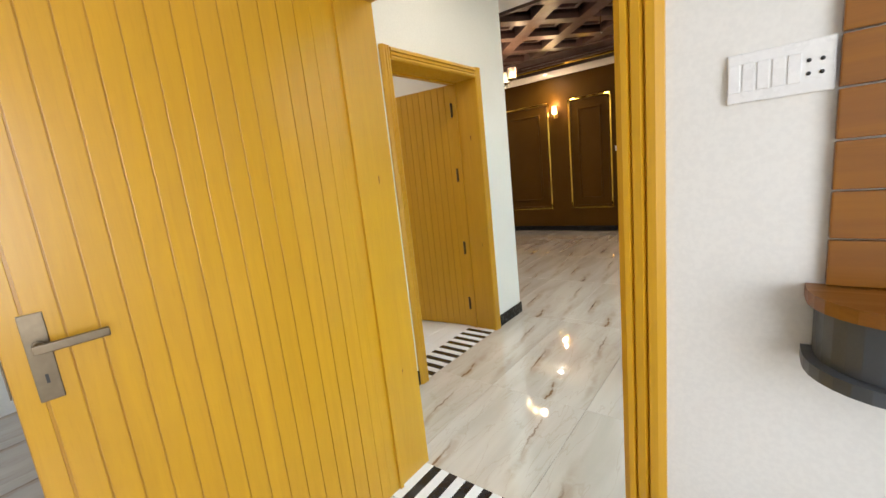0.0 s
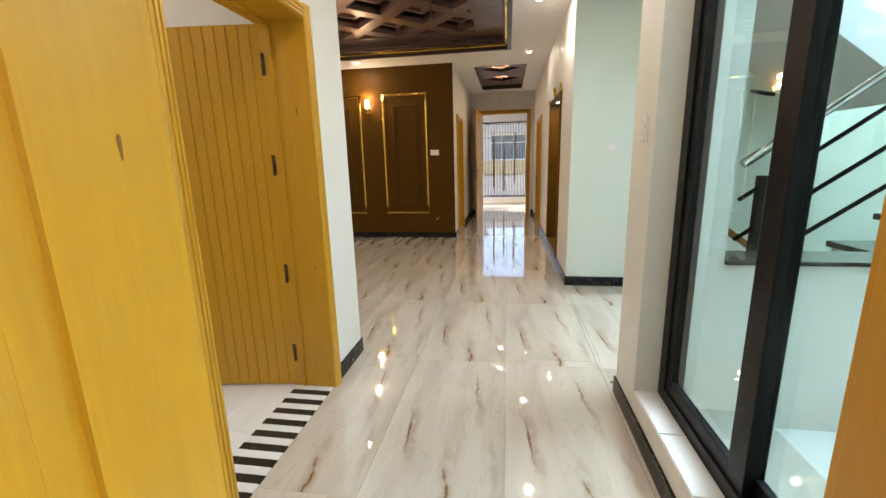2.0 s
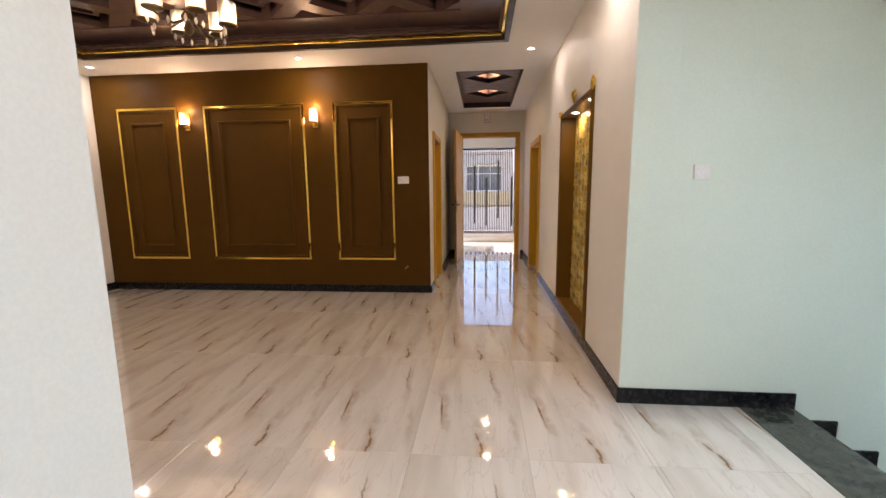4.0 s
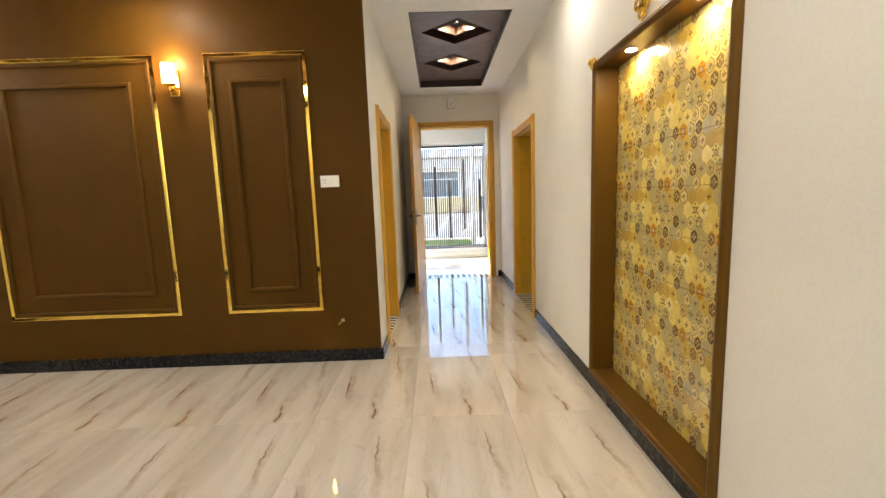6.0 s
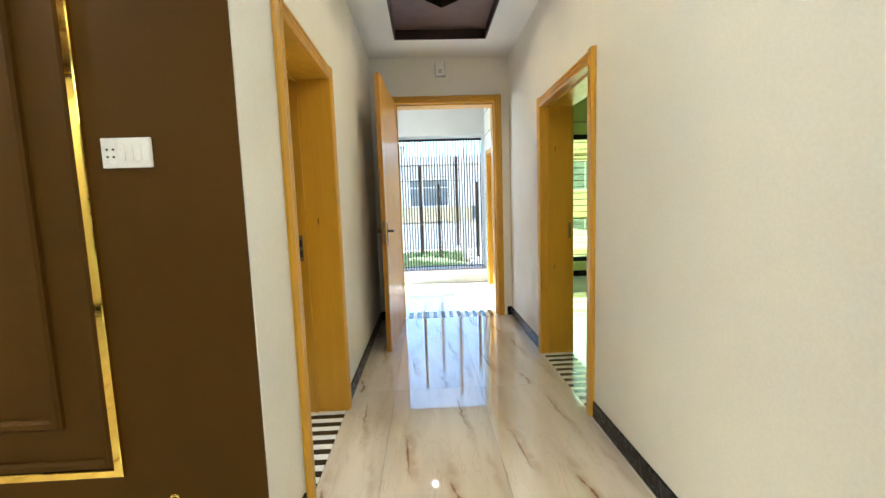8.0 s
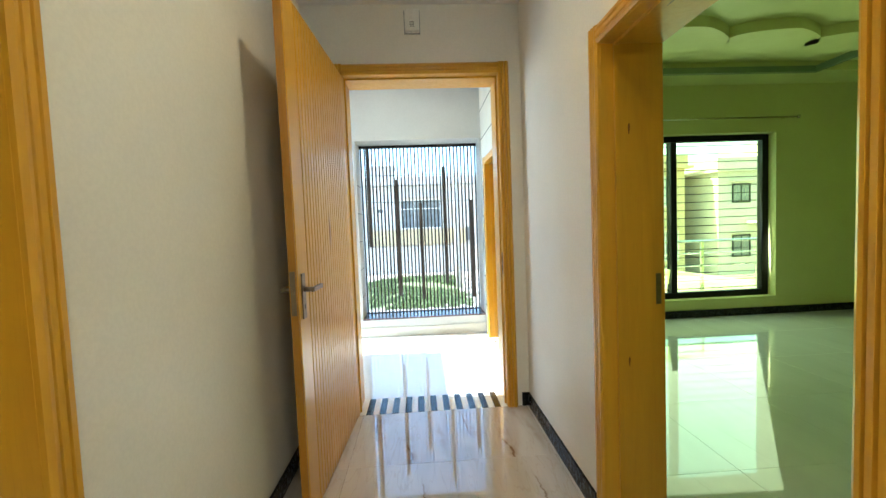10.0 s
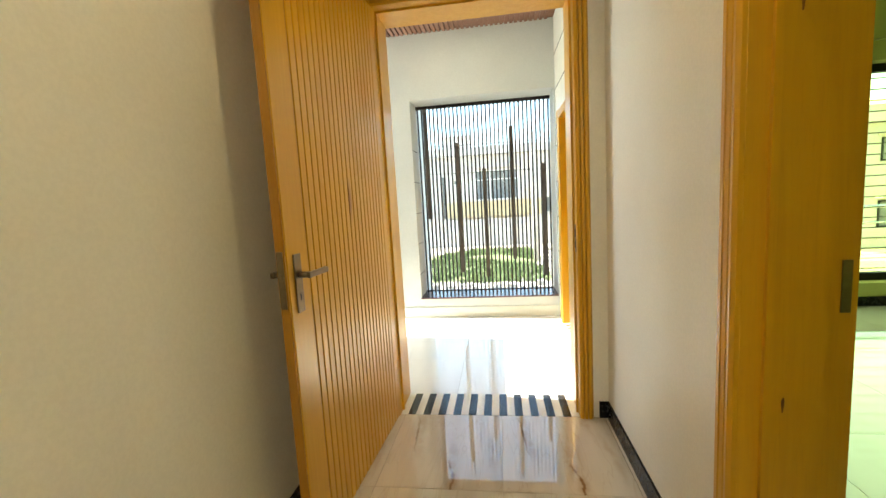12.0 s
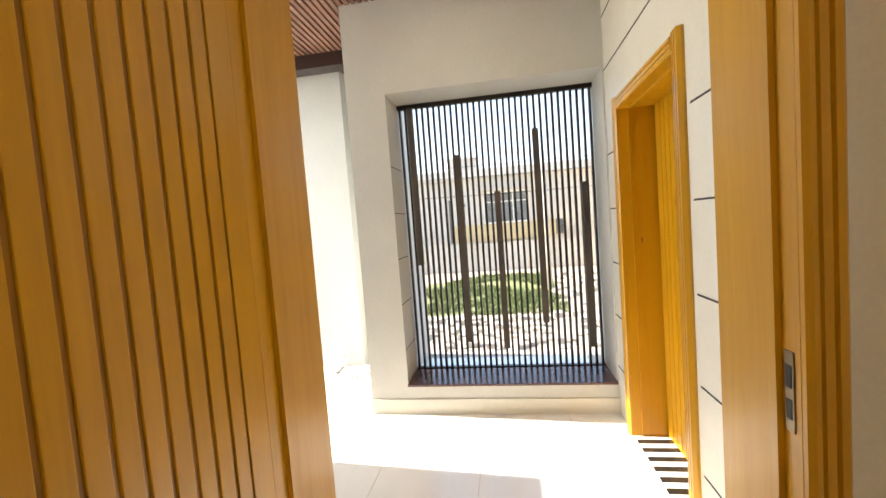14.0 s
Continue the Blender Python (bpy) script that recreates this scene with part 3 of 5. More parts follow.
def diamond_cell(cx, cy, bx0, bx1, by0, by1):
    """The tray's plate round one diamond-shaped well."""
    cs = [(bx1, cy), (cx, by1), (bx0, cy), (cx, by0)]
    corners = [(bx1, by1), (bx0, by1), (bx0, by0), (bx1, by0)]
    d = [(cx + DX, cy), (cx, cy + DY), (cx - DX, cy), (cx, cy - DY)]
    V = lambda p, z: bm.verts.new((p[0], p[1], z))
    for k in range(4):
        n = (k + 1) % 4
        for quad in ([d[k], cs[k], corners[k]], [d[k], corners[k], d[n]], [d[n], corners[k], cs[n]]):
            bm.faces.new([V(p, Z_TRAY) for p in quad])
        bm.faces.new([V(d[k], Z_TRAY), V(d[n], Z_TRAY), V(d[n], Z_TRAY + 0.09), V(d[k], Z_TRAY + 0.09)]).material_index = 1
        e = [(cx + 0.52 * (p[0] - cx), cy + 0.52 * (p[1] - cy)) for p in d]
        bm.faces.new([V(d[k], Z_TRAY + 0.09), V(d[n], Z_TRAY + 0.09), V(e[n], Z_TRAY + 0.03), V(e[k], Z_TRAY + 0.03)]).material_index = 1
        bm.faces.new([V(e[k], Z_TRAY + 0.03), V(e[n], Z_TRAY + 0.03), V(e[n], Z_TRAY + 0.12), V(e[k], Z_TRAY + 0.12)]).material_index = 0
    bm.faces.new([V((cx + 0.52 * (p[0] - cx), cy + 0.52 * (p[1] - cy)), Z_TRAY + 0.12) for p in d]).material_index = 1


mid = (DIAMONDS[0][1] + DIAMONDS[1][1]) / 2
diamond_cell(*DIAMONDS[0], x0 + 0.012, x1 - 0.012, y0 + 0.012, mid)
diamond_cell(*DIAMONDS[1], x0 + 0.012, x1 - 0.012, mid, DIAMONDS[1][1] + 0.45)
box(bm, x0 + 0.012, DIAMONDS[1][1] + 0.45, Z_TRAY, x1 - 0.012, y1 - 0.012, Z_TRAY + 0.03)
box(bm, x0, y0, Z_TRAY + 0.16, x1, y1, Z_TRAY + 0.18)
setting("ceiling_tray", bm, [M_COFFER, M_COFDARK, M_CEIL], "brown ceiling tray with two diamond light wells", "ceiling")

# terrace ceiling, ribbed
bm = bmesh.new()
box(bm, -1.9, 3.6, 3.13, 1.8, 7.0, 3.25)
for k in range(100):
    x = -1.88 + k * 0.05
    if x > 1.5:
        break
    box(bm, x, 3.6, 3.105, x + 0.03, 6.9, 3.13)
box(bm, -1.9, 6.15, 2.98, -0.29, 6.32, 3.104, slot=1)
setting("ceiling_terrace", bm, [M_RIB, M_COFDARK], "brown ribbed panel ceiling over the terrace", "ceiling")

# skirtings
skirting("baseboard_hall", [("x", XL, 1, -4.87, -4.452), ("x", XL, 1, HALL_Y, -5.94), ("x", XR, -1, HALL_Y, -4.812), ("y", HALL_Y, 1, XL + 0.012, 0.27), ("y", -4.81, 1, XR - 0.012, 1.746),
                            ("y", -4.45, 1, LOUNGE_X, XL + 0.012)])
skirting("baseboard_lounge", [("y", 0.0, -1, LOUNGE_X, 0.012), ("x", LOUNGE_X, 1, -4.438, -0.012)])
skirting("baseboard_corridor", [("x", 0.0, 1, 0.0, 0.33), ("x", 0.0, 1, 1.300, FAR_Y), ("x", 1.525, -1, -2.732, 0.982), ("x", 1.525, -1, 2.123, FAR_Y), ("y", -2.721, -1, 1.513, 2.56),
                                ("y", FAR_Y, -1, 0.012, 0.16), ("y", FAR_Y, -1, 1.47, 1.513)])
skirting("baseboard_room", [("y", 5.60, -1, 1.80, 7.2), ("x", 7.2, -1, 0.24, 5.588)])
skirting("baseboard_terrace", [("y", 5.47, -1, -0.285, 1.56)], M_PANEL, 0.115, "cream skirting along the terrace wall")


# ---- doors ----
def ribbed_trim(bm, p, q, face, out, w=0.075, slot=0):
    """Three-ribbed architrave from p to q on the wall face y=face; out: -1 or 1; the strip grows to the outside of the opening given by the vector w."""
    (xa, za), (xb, zb) = p, q
    vertical = abs(xa - xb) < 1e-6
    prof = [(0, 0), (0, 0.016), (0.14, 0.024), (0.26, 0.024), (0.30, 0.014), (0.36, 0.024), (0.54, 0.026), (0.60, 0.014), (0.66, 0.026), (0.84, 0.026), (1, 0.012), (1, 0)]
    if vertical:
        A = lambda u, v: Vector((xa + u * w, face + out * v, za))
        B = lambda u, v: Vector((xb + u * w, face + out * v, zb))
    else:
        A = lambda u, v: Vector((xa, face + out * v, za + u * w))
        B = lambda u, v: Vector((xb, face + out * v, zb + u * w))
    sweep_profile(bm, prof, A, B, slot)


def lever_handle(parent, x, z, side):
    """A long back plate with a flat lever, on the face y of the leaf; side: 1 or -1."""
    y = 0.0 if side > 0 else -0.042
    s = side
    bm = bmesh.new()
    box(bm, x - 0.022, min(y, y + s * 0.007), z - 0.135, x + 0.022, max(y, y + s * 0.007), z + 0.075, bevel=0.002)
    tube(bm, [(x, y + s * 0.006, z), (x, y + s * 0.05, z)], 0.011, 12)
    box(bm, x - 0.125, min(y + s * 0.044, y + s * 0.058), z - 0.011, x + 0.012, max(y + s * 0.044, y + s * 0.058), z + 0.010, bevel=0.003)
    h = part("door_handle", bm, M_STEEL, parent, "dull nickel lever handle on a long plate")
    bm = bmesh.new()
    lathe(bm, [(0.0, 0.003), (0.007, 0.003), (0.007, 0.0)], (x, y + s * 0.0075, z - 0.07), 12, axis="y")
    box(bm, x - 0.003, min(y + s * 0.006, y + s * 0.0085), z - 0.092, x + 0.003, max(y + s * 0.006, y + s * 0.0085), z - 0.07)
    part("keyhole", bm, M_HOLE, h)


def hinge(parent, z, turn):
    bm = bmesh.new()
    tube(bm, [(0, 0.006, z - 0.055), (0, 0.006, z + 0.055)], 0.009, 10)
    box(bm, 0.0, -0.002, z - 0.05, 0.0035, 0.019, z + 0.05)
    bmesh.ops.transform(bm, matrix=turn, verts=bm.verts)
    part("hinge", bm, M_DARKMET, parent, "dark bronze butt hinge")


def door(name, label, m, w, h, t, leaf=None, leaf_w=None, strike=None, hinges=(), pitch=0.055, knob_z=1.08, lever=True, margin=0.10, groove=0.008, knots=(), tw=0.075, groove_mat=None, hinge_margin=None):
    d = thing(name, label, "door", m, kind="structure")
    bm = bmesh.new()
    box(bm, -0.023, -0.004, 0.0, 0.0, t + 0.004, h + 0.023, bevel=0.001)
    part("jamb", bm, M_DOOR, d)
    bm = bmesh.new()
    box(bm, w, -0.004, 0.0, w + 0.023, t + 0.004, h + 0.023, bevel=0.001)
    part("jamb", bm, M_DOOR, d)
    bm = bmesh.new()
    box(bm, 0.0, -0.004, h, w, t + 0.004, h + 0.023)
    part("head", bm, M_DOOR, d)
    bm = bmesh.new()      # stop bead inside the lining
    for a in ((0.0, 0.0, 0.012, h), (w - 0.012, 0.0, w, h), (0.012, h - 0.012, w - 0.012, h)):
        box(bm, a[0], 0.048, a[1], a[2], 0.066, a[3])
    part("stop_bead", bm, M_DOOR, d)
    for face, out in ((0.0, -1), (t, 1)):
        bm = bmesh.new()
        ribbed_trim(bm, (-0.001, 0.0), (-0.001, h + tw + 0.001), face, out, -tw)
        ribbed_trim(bm, (w + 0.001, 0.0), (w + 0.001, h + tw + 0.001), face, out, tw)
        ribbed_trim(bm, (0.0, h + 0.001), (w, h + 0.001), face, out, tw)
        part("architrave", bm, M_DOOR, d)
    for side, ky, kz, ks in knots:      # dark knots in the lining: side 0, 1 or 2 (head)
        bm = bmesh.new()
        ring = [(ks * (0.15 + 0.04 * math.sin(3 * q)) * math.cos(q), ks * (1 + 0.2 * math.sin(2 * q + ky * 9)) * math.sin(q)) for q in np.linspace(0, 2 * math.pi, 14, endpoint=False)]
        x_ = 0.0006 if side == 0 else w - 0.0006
        bm.faces.new([bm.verts.new((x_, ky + a, kz + b)) for a, b in ring] if side < 2 else [bm.verts.new((ky * 3 + b, 0.10 + a, h - 0.0006)) for a, b in ring])
        part("knot", bm, M_KNOT, d, "dark knot in the wood")
    if strike is not None:
        sx = 0.0 if strike == 0 else w
        s = 1 if strike == 0 else -1
        bm = bmesh.new()
        box(bm, min(sx, sx + s * 0.003), 0.012, knob_z - 0.10, max(sx, sx + s * 0.003), 0.038, knob_z + 0.06, bevel=0.001)
        sp = part("strike_plate", bm, M_STEEL, d, "worn nickel strike plate")
        bm = bmesh.new()
        for a, b in ((-0.075, -0.035), (-0.012, 0.032)):
            box(bm, min(sx + s * 0.002, sx + s * 0.0042), 0.017, knob_z + a, max(sx + s * 0.002, sx + s * 0.0042), 0.033, knob_z + b)
        part("latch_hole", bm, M_HOLE, sp)
    if leaf is None:
        return d
    lw = leaf_w or w - 0.006
    bm = bmesh.new()
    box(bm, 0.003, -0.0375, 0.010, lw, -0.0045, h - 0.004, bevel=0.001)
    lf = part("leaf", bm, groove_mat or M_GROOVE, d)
    lf.matrix_basis = leaf
    # plain edge boards and grooved boards between them, on both faces
    hm = hinge_margin or margin
    n = max(4, round((lw - margin - hm) / pitch))
    step = (lw - margin - hm) / n
    bm = bmesh.new()
    box(bm, 0.0, -0.0422, 0.008, margin - groove, 0.0, h - 0.003, bevel=0.002)
    edge_board = finish(bm, "edge_board", M_DOOR)
    bm = bmesh.new()
    box(bm, 0.0, -0.0422, 0.008, hm - groove, 0.0, h - 0.003, bevel=0.002)
    hinge_board = finish(bm, "hinge_board", M_DOOR)
    bm = bmesh.new()
    box(bm, 0.0, -0.0420, 0.008, step - groove, 0.0, h - 0.003, bevel=0.0018)
    board = finish(bm, "board", M_DOOR)
    for x, me in [(0.003, hinge_board)] + [(hm + k * step, board) for k in range(n)] + [(lw - margin + 0.002, edge_board)]:
        part("board", me, None, lf).location = (x, 0, 0)
    if lever:
        lever_handle(lf, lw - 0.062, knob_z, 1)
        lever_handle(lf, lw - 0.062, knob_z, -1)
        bm = bmesh.new()
        box(bm, lw + 0.001, -0.033, knob_z - 0.11, lw + 0.0045, -0.009, knob_z + 0.09, bevel=0.001)
        box(bm, lw + 0.004, -0.028, knob_z - 0.012, lw + 0.012, -0.014, knob_z + 0.012, bevel=0.002)
        part("lock_case", bm, M_STEEL, lf, "worn nickel lock front")
    for z in hinges:
        hinge(d, z, Matrix.Identity(4))
    return d


ROT = lambda a: Matrix.Rotation(radians(a), 4, "Z")
door("door_1", "open yellow varnished grooved wooden bedroom door", pose(0.383, BED_Y, 0), 0.979, SIDE_H, 0.24, leaf=ROT(-94), strike=1, pitch=0.062, margin=0.05, groove=0.004, tw=0.098, knots=((0, 0.17, 1.37, 0.022), (1, 0.13, 1.10, 0.02), (0, 0.16, 0.52, 0.014)))
door("door_2", "open yellow grooved wooden washroom door with bronze hinges", pose(XL - 0.24, -4.94, 0, 0, 0, -90), 0.920, SIDE_H, 0.24, leaf=ROT(-83), hinges=(0.22, 0.72, 1.34, 1.86), pitch=0.062, margin=0.05, groove=0.006, knots=((0, 0.17, 1.62, 0.024), (0, 0.19, 0.75, 0.016)))
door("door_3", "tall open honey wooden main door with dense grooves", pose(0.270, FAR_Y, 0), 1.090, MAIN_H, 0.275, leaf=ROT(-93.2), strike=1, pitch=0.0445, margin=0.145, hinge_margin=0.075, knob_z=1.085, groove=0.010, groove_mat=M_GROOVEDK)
door("door_4", "yellow wooden door frame into the green room", pose(1.525, 2.045, 0, 0, 0, -90), 0.985, SIDE_H, 0.24, knots=((0, 0.11, 1.72, 0.026), (0, 0.10, 0.75, 0.024), (2, 0.1, 0, 0.02)))
door("door_5", "yellow wooden door frame into the dressing room", pose(-0.24, 1.220, 0, 0, 0, -90), 0.790, SIDE_H, 0.24, strike=0, knots=((0, 0.14, 1.22, 0.026), (2, 0.12, 0, 0.02)))
door("door_6", "closed yellow grooved wooden terrace door", pose(1.56, 5.160, 0, 0, 0, -90), 0.850, SIDE_H, 0.24, leaf=Matrix.Translation((0.85, 0.20, 0)) @ ROT(180), pitch=0.06, margin=0.08, lever=False, knots=((0, 0.1, 1.25, 0.022),))
# strike plate on the green room's far jamb, at its inner edge
bm = bmesh.new()
box(bm, 1.742, 2.041, 0.99, 1.764, 2.0445, 1.12, bevel=0.001)
tagged(part("strike_plate", bm, M_STEEL), label="worn nickel strike plate on a door jamb", category="strike plate")


def threshold(name, m, length, depth=0.236):
    """Alternating black and white stone bars across a doorway."""
    t = thing(name, "striped black and white stone door threshold", "threshold", m, kind="structure")
    n = round(length / 0.0475)
    step = length / n
    bm = bmesh.new()
    box(bm, 0, 0, -0.012, step - 0.0006, depth, 0.002, bevel=0.0006)
    black = finish(bm, "stone_bar", M_BLACKST)
    white = black.copy()
    white.materials.clear()
    white.materials.append(M_WHITEST)
    for k in range(n):
        part("stone_bar", black if k % 2 else white, None, t).location = (k * step, 0, 0)


threshold("threshold_1", pose(0.383, BED_Y + 0.002, 0), 0.979)
threshold("threshold_2", pose(XL - 0.238, -4.94, 0, 0, 0, -90), 0.92)
threshold("threshold_3", pose(0.270, FAR_Y + 0.002, 0), 1.09, 0.27)
threshold("threshold_4", pose(1.527, 2.045, 0, 0, 0, -90), 0.985)
threshold("threshold_5", pose(-0.238, 1.22, 0, 0, 0, -90), 0.79)
threshold("threshold_6", pose(1.562, 5.16, 0, 0, 0, -90), 0.85)


# ---- lamps ----
def downlight(x, y, z=ZC, power=14, color=NEUTRAL):
    d = thing("downlight", "small recessed white ceiling downlight, lit", "downlight", pose(x, y, z), "ceiling downlights")
    bm = bmesh.new()
    lathe(bm, [(0.030, -0.001), (0.034, -0.007), (0.046, -0.007), (0.048, -0.001)], seg=24)
    part("ring", bm, M_PLASTIC, d)
    bm = bmesh.new()
    lathe(bm, [(0.0, -0.004), (0.031, -0.003), (0.033, -0.0015)], seg=20)
    part("lens", bm, M_LED, d)
    area_lamp("downlight_lamp", (x, y, z - 0.012), (x, y, 0), 0.05, power, color)


# Near rows repeat the seen ones; the hall fitting is added, unseen.
for x, y in ((-4.17, -0.36), (-1.49, -0.36), (1.205, -0.36), (1.205, -2.45), (1.205, -4.3), (-4.17, -2.2), (-1.49, -4.05), (-4.17, -4.05), (0.72, -5.6)):
    downlight(x, y, power=7 if (x > 1 and y > -1) else 18 if y < -5 else 14)


def diamond_lamp(x, y):
    d = thing("diamond_downlight", "square lit downlight set in a ceiling diamond", "downlight", pose(x, y, Z_TRAY + 0.12), "tray downlights")
    bm = bmesh.new()
    lathe(bm, [(0.05, 0.0), (0.055, -0.012), (0.075, -0.012), (0.08, 0.0)], seg=24)
    part("ring", bm, M_CHROME, d)
    bm = bmesh.new()
    lathe(bm, [(0.0, -0.008), (0.05, -0.006), (0.052, -0.002)], seg=20)
    part("lens", bm, M_BULB, d)
    area_lamp("diamond_lamp", (x, y, Z_TRAY + 0.10), (x, y, 0), 0.08, 1.3, NEUTRAL)


for c in DIAMONDS:
    diamond_lamp(*c)


def sconce(x, z):
    s = thing("wall_sconce", "crystal wall sconce glowing warm on the brown wall", "wall lamp", pose(x, 0, z), "brown wall sconces")
    bm = bmesh.new()
    box(bm, -0.035, -0.014, -0.10, 0.035, -0.0005, 0.10, bevel=0.006)
    part("back_plate", bm, M_GOLD, s)
    bm = bmesh.new()
    tube(bm, [(0, -0.012, -0.06), (0, -0.05, -0.075), (0, -0.075, -0.06), (0, -0.075, -0.04)], 0.007, 8)
    lathe(bm, [(0.0, -0.045), (0.03, -0.04), (0.045, -0.03), (0.047, -0.025)], (0, -0.075, 0), 18)
    part("arm", bm, M_GOLD, s)
    cr = finish(box(bmesh.new(), -0.0075, -0.004, -0.075, 0.0075, 0.004, 0.075, bevel=0.002), "crystal", M_SHADE)
    for k in range(12):
        a = 2 * math.pi * k / 12
        c = part("crystal", cr, None, s)
        c.matrix_basis = Matrix.Translation((0.042 * math.cos(a), -0.075 + 0.042 * math.sin(a), 0.045)) @ Matrix.Rotation(a + math.pi / 2, 4, "Z")
    bm = bmesh.new()
    lathe(bm, [(0.0, 0.07), (0.012, 0.06), (0.02, 0.035), (0.018, 0.0), (0.010, -0.02)], (0, -0.075, 0), 14)
    part("bulb", bm, M_BULB, s)
    bulb("sconce_lamp", (x, -0.075, z + 0.16), 11, WARM, 0.03)
    bulb("sconce_lamp", (x, -0.15, z + 0.02), 8, WARM, 0.03)


sconce(-1.463, 2.26)
sconce(-3.215, 2.26)

# chandelier
CH = Vector((-1.50, -2.21, 0))
ch = thing("chandelier", "crystal chandelier with lit glass cylinder shades", "chandelier", pose(CH.x, CH.y, 0))
bm = bmesh.new()
lathe(bm, [(0.0, 3.16), (0.075, 3.16), (0.08, 3.14), (0.03, 3.12), (0.012, 3.10)], seg=20)
part("ceiling_rose", bm, M_GOLD, ch)
bm = bmesh.new()
tube(bm, [(0, 0, 3.12), (0, 0, 2.60)], 0.011, 10)
lathe(bm, [(0.0, 2.50), (0.02, 2.51), (0.035, 2.54), (0.02, 2.58), (0.045, 2.61), (0.045, 2.63), (0.015, 2.67)], seg=18)
part("stem", bm, M_DARKMET, ch)
bm = bmesh.new()
lathe(bm, [(0.062, 0.0), (0.062, 0.15), (0.058, 0.15), (0.058, 0.004), (0.0, 0.004)], seg=20)
shade_me = finish(bm, "shade", M_SHADE)
bm = bmesh.new()
lathe(bm, [(0.0, 0.13), (0.020, 0.115), (0.032, 0.07), (0.018, 0.02), (0.012, 0.0)], seg=14)
bulb_me = finish(bm, "bulb", M_BULB)
for k in range(6):
    a = 2 * math.pi * k / 6 + 0.3
    c, s = math.cos(a), math.sin(a)
    R = 0.27
    bm = bmesh.new()
    tube(bm, [(0.03 * c, 0.03 * s, 2.60), (0.12 * c, 0.12 * s, 2.545), (0.22 * c, 0.22 * s, 2.545), (R * c, R * s, 2.575)], 0.008, 8)
    lathe(bm, [(0.0, 2.57), (0.05, 2.575), (0.066, 2.585), (0.064, 2.592), (0.0, 2.592)], (R * c, R * s, 0), 18)
    arm = part("arm", bm, M_DARKMET, ch)
    part("shade", shade_me, None, arm).location = (R * c, R * s, 2.592)
    part("bulb", bulb_me, None, arm).location = (R * c, R * s, 2.597)
    for j in range(3):
        bm = bmesh.new()
        b = a + (j - 1) * 0.25
        lathe(bm, [(0.0, 0.03), (0.009, 0.012), (0.012, -0.006), (0.0, -0.03)], ((R - 0.03 * j) * math.cos(b), (R - 0.03 * j) * math.sin(b), 2.53), 6)
        part("crystal_drop", bm, M_SHADE, arm)
    if k % 2 == 0:
        bulb("chandelier_lamp", (CH.x + 0.42 * c, CH.y + 0.42 * s, 2.70), 9, WARM, 0.05)

# a thin rod that hangs from the coffers
rod = thing("ceiling_hook", "thin bare metal hook hanging from the coffered ceiling", "hook", pose(0.08, -2.37, 0))
bm = bmesh.new()
tube(bm, [(0, 0, 3.20), (0, 0, 2.82), (0.012, 0, 2.80), (0.02, 0, 2.815)], 0.007, 8)
part("rod", bm, M_CHROME, rod)

# daylight lamps: bedroom window behind the walk, green room window, and added sky fills
area_lamp("bedroom_window_light", (3.58, -8.8, 1.45), (0, -8.0, 1.2), 2.3, 118, (0.90, 0.95, 1.0), 1.8)
# Added fill that boosts sky light from the terrace's unseen west side.
area_lamp("terrace_sky_fill", (-3.0, 5.6, 2.1), (1.3, 2.6, 1.0), 1.8, 80, (0.92, 0.96, 1.0), 1.5)
# Added fills under the closed stairwell ceiling, in place of unseen daylight openings.
area_lamp("stair_sky_fill", (3.9, -4.2, 4.15), (3.7, -4.1, 0.0), 3.0, 470, (0.70, 0.90, 1.0), 2.0)
area_lamp("lightwell_sky_fill", (3.3, -5.7, 4.15), (3.0, -5.7, 0.0), 3.0, 130, (0.48, 0.74, 1.0), 1.3)
area_lamp("room_window_light", (4.25, 5.58, 1.36), (4.1, 2.0, 0.5), 2.3, 24, (0.92, 1.0, 0.50), 1.9)
bm = bmesh.new()
for a in ((3.6, -10.0, 0.5, 3.72, -9.94, 2.4), (3.6, -7.66, 0.5, 3.72, -7.6, 2.4), (3.6, -9.94, 0.5, 3.72, -7.66, 0.56), (3.6, -9.94, 2.34, 3.72, -7.66, 2.4), (3.62, -8.83, 0.56, 3.70, -8.77, 2.34)):
    box(bm, *a)
setting("window_1", bm, M_BLACKAL, "black aluminium bedroom window frame", "window")
downlight(-1.6, -5.6, ZC, 18, NEUTRAL)       # washroom: unseen fitting, added to light the room
downlight(-1.3, 1.6, ZC - 0.02, 22, (1.0, 0.78, 0.42))       # dressing room: added out of view for its warm light
downlight(0.55, 4.75, 3.104, 4, NEUTRAL)       # terrace


# ---- brown wall ----
def moulding(bm, x0, z0, x1, z1, w, d, y=0.0, slot=0, flat=False):
    prof = [(0, 0), (0, d * 0.85), (0.12, d), (0.88, d), (1, d * 0.85), (1, 0)] if flat else [(0, 0), (0, d * 0.6), (0.25, d), (0.75, d), (1, d * 0.5), (1, 0)]
    for (xa, za), (xb, zb), inx, inz in (((x0, z0), (x1, z0), 0, 1), ((x0, z1), (x1, z1), 0, -1)):
        sweep_profile(bm, prof, lambda u, v: Vector((xa + u * w, y - v, za + inz * u * w)), lambda u, v: Vector((xb - u * w, y - v, zb + inz * u * w)), slot)
    for xa, inx in ((x0, 1), (x1, -1)):
        sweep_profile(bm, prof, lambda u, v: Vector((xa + inx * u * w, y - v, z0 + u * w)), lambda u, v: Vector((xa + inx * u * w, y - v, z1 - u * w)), slot)


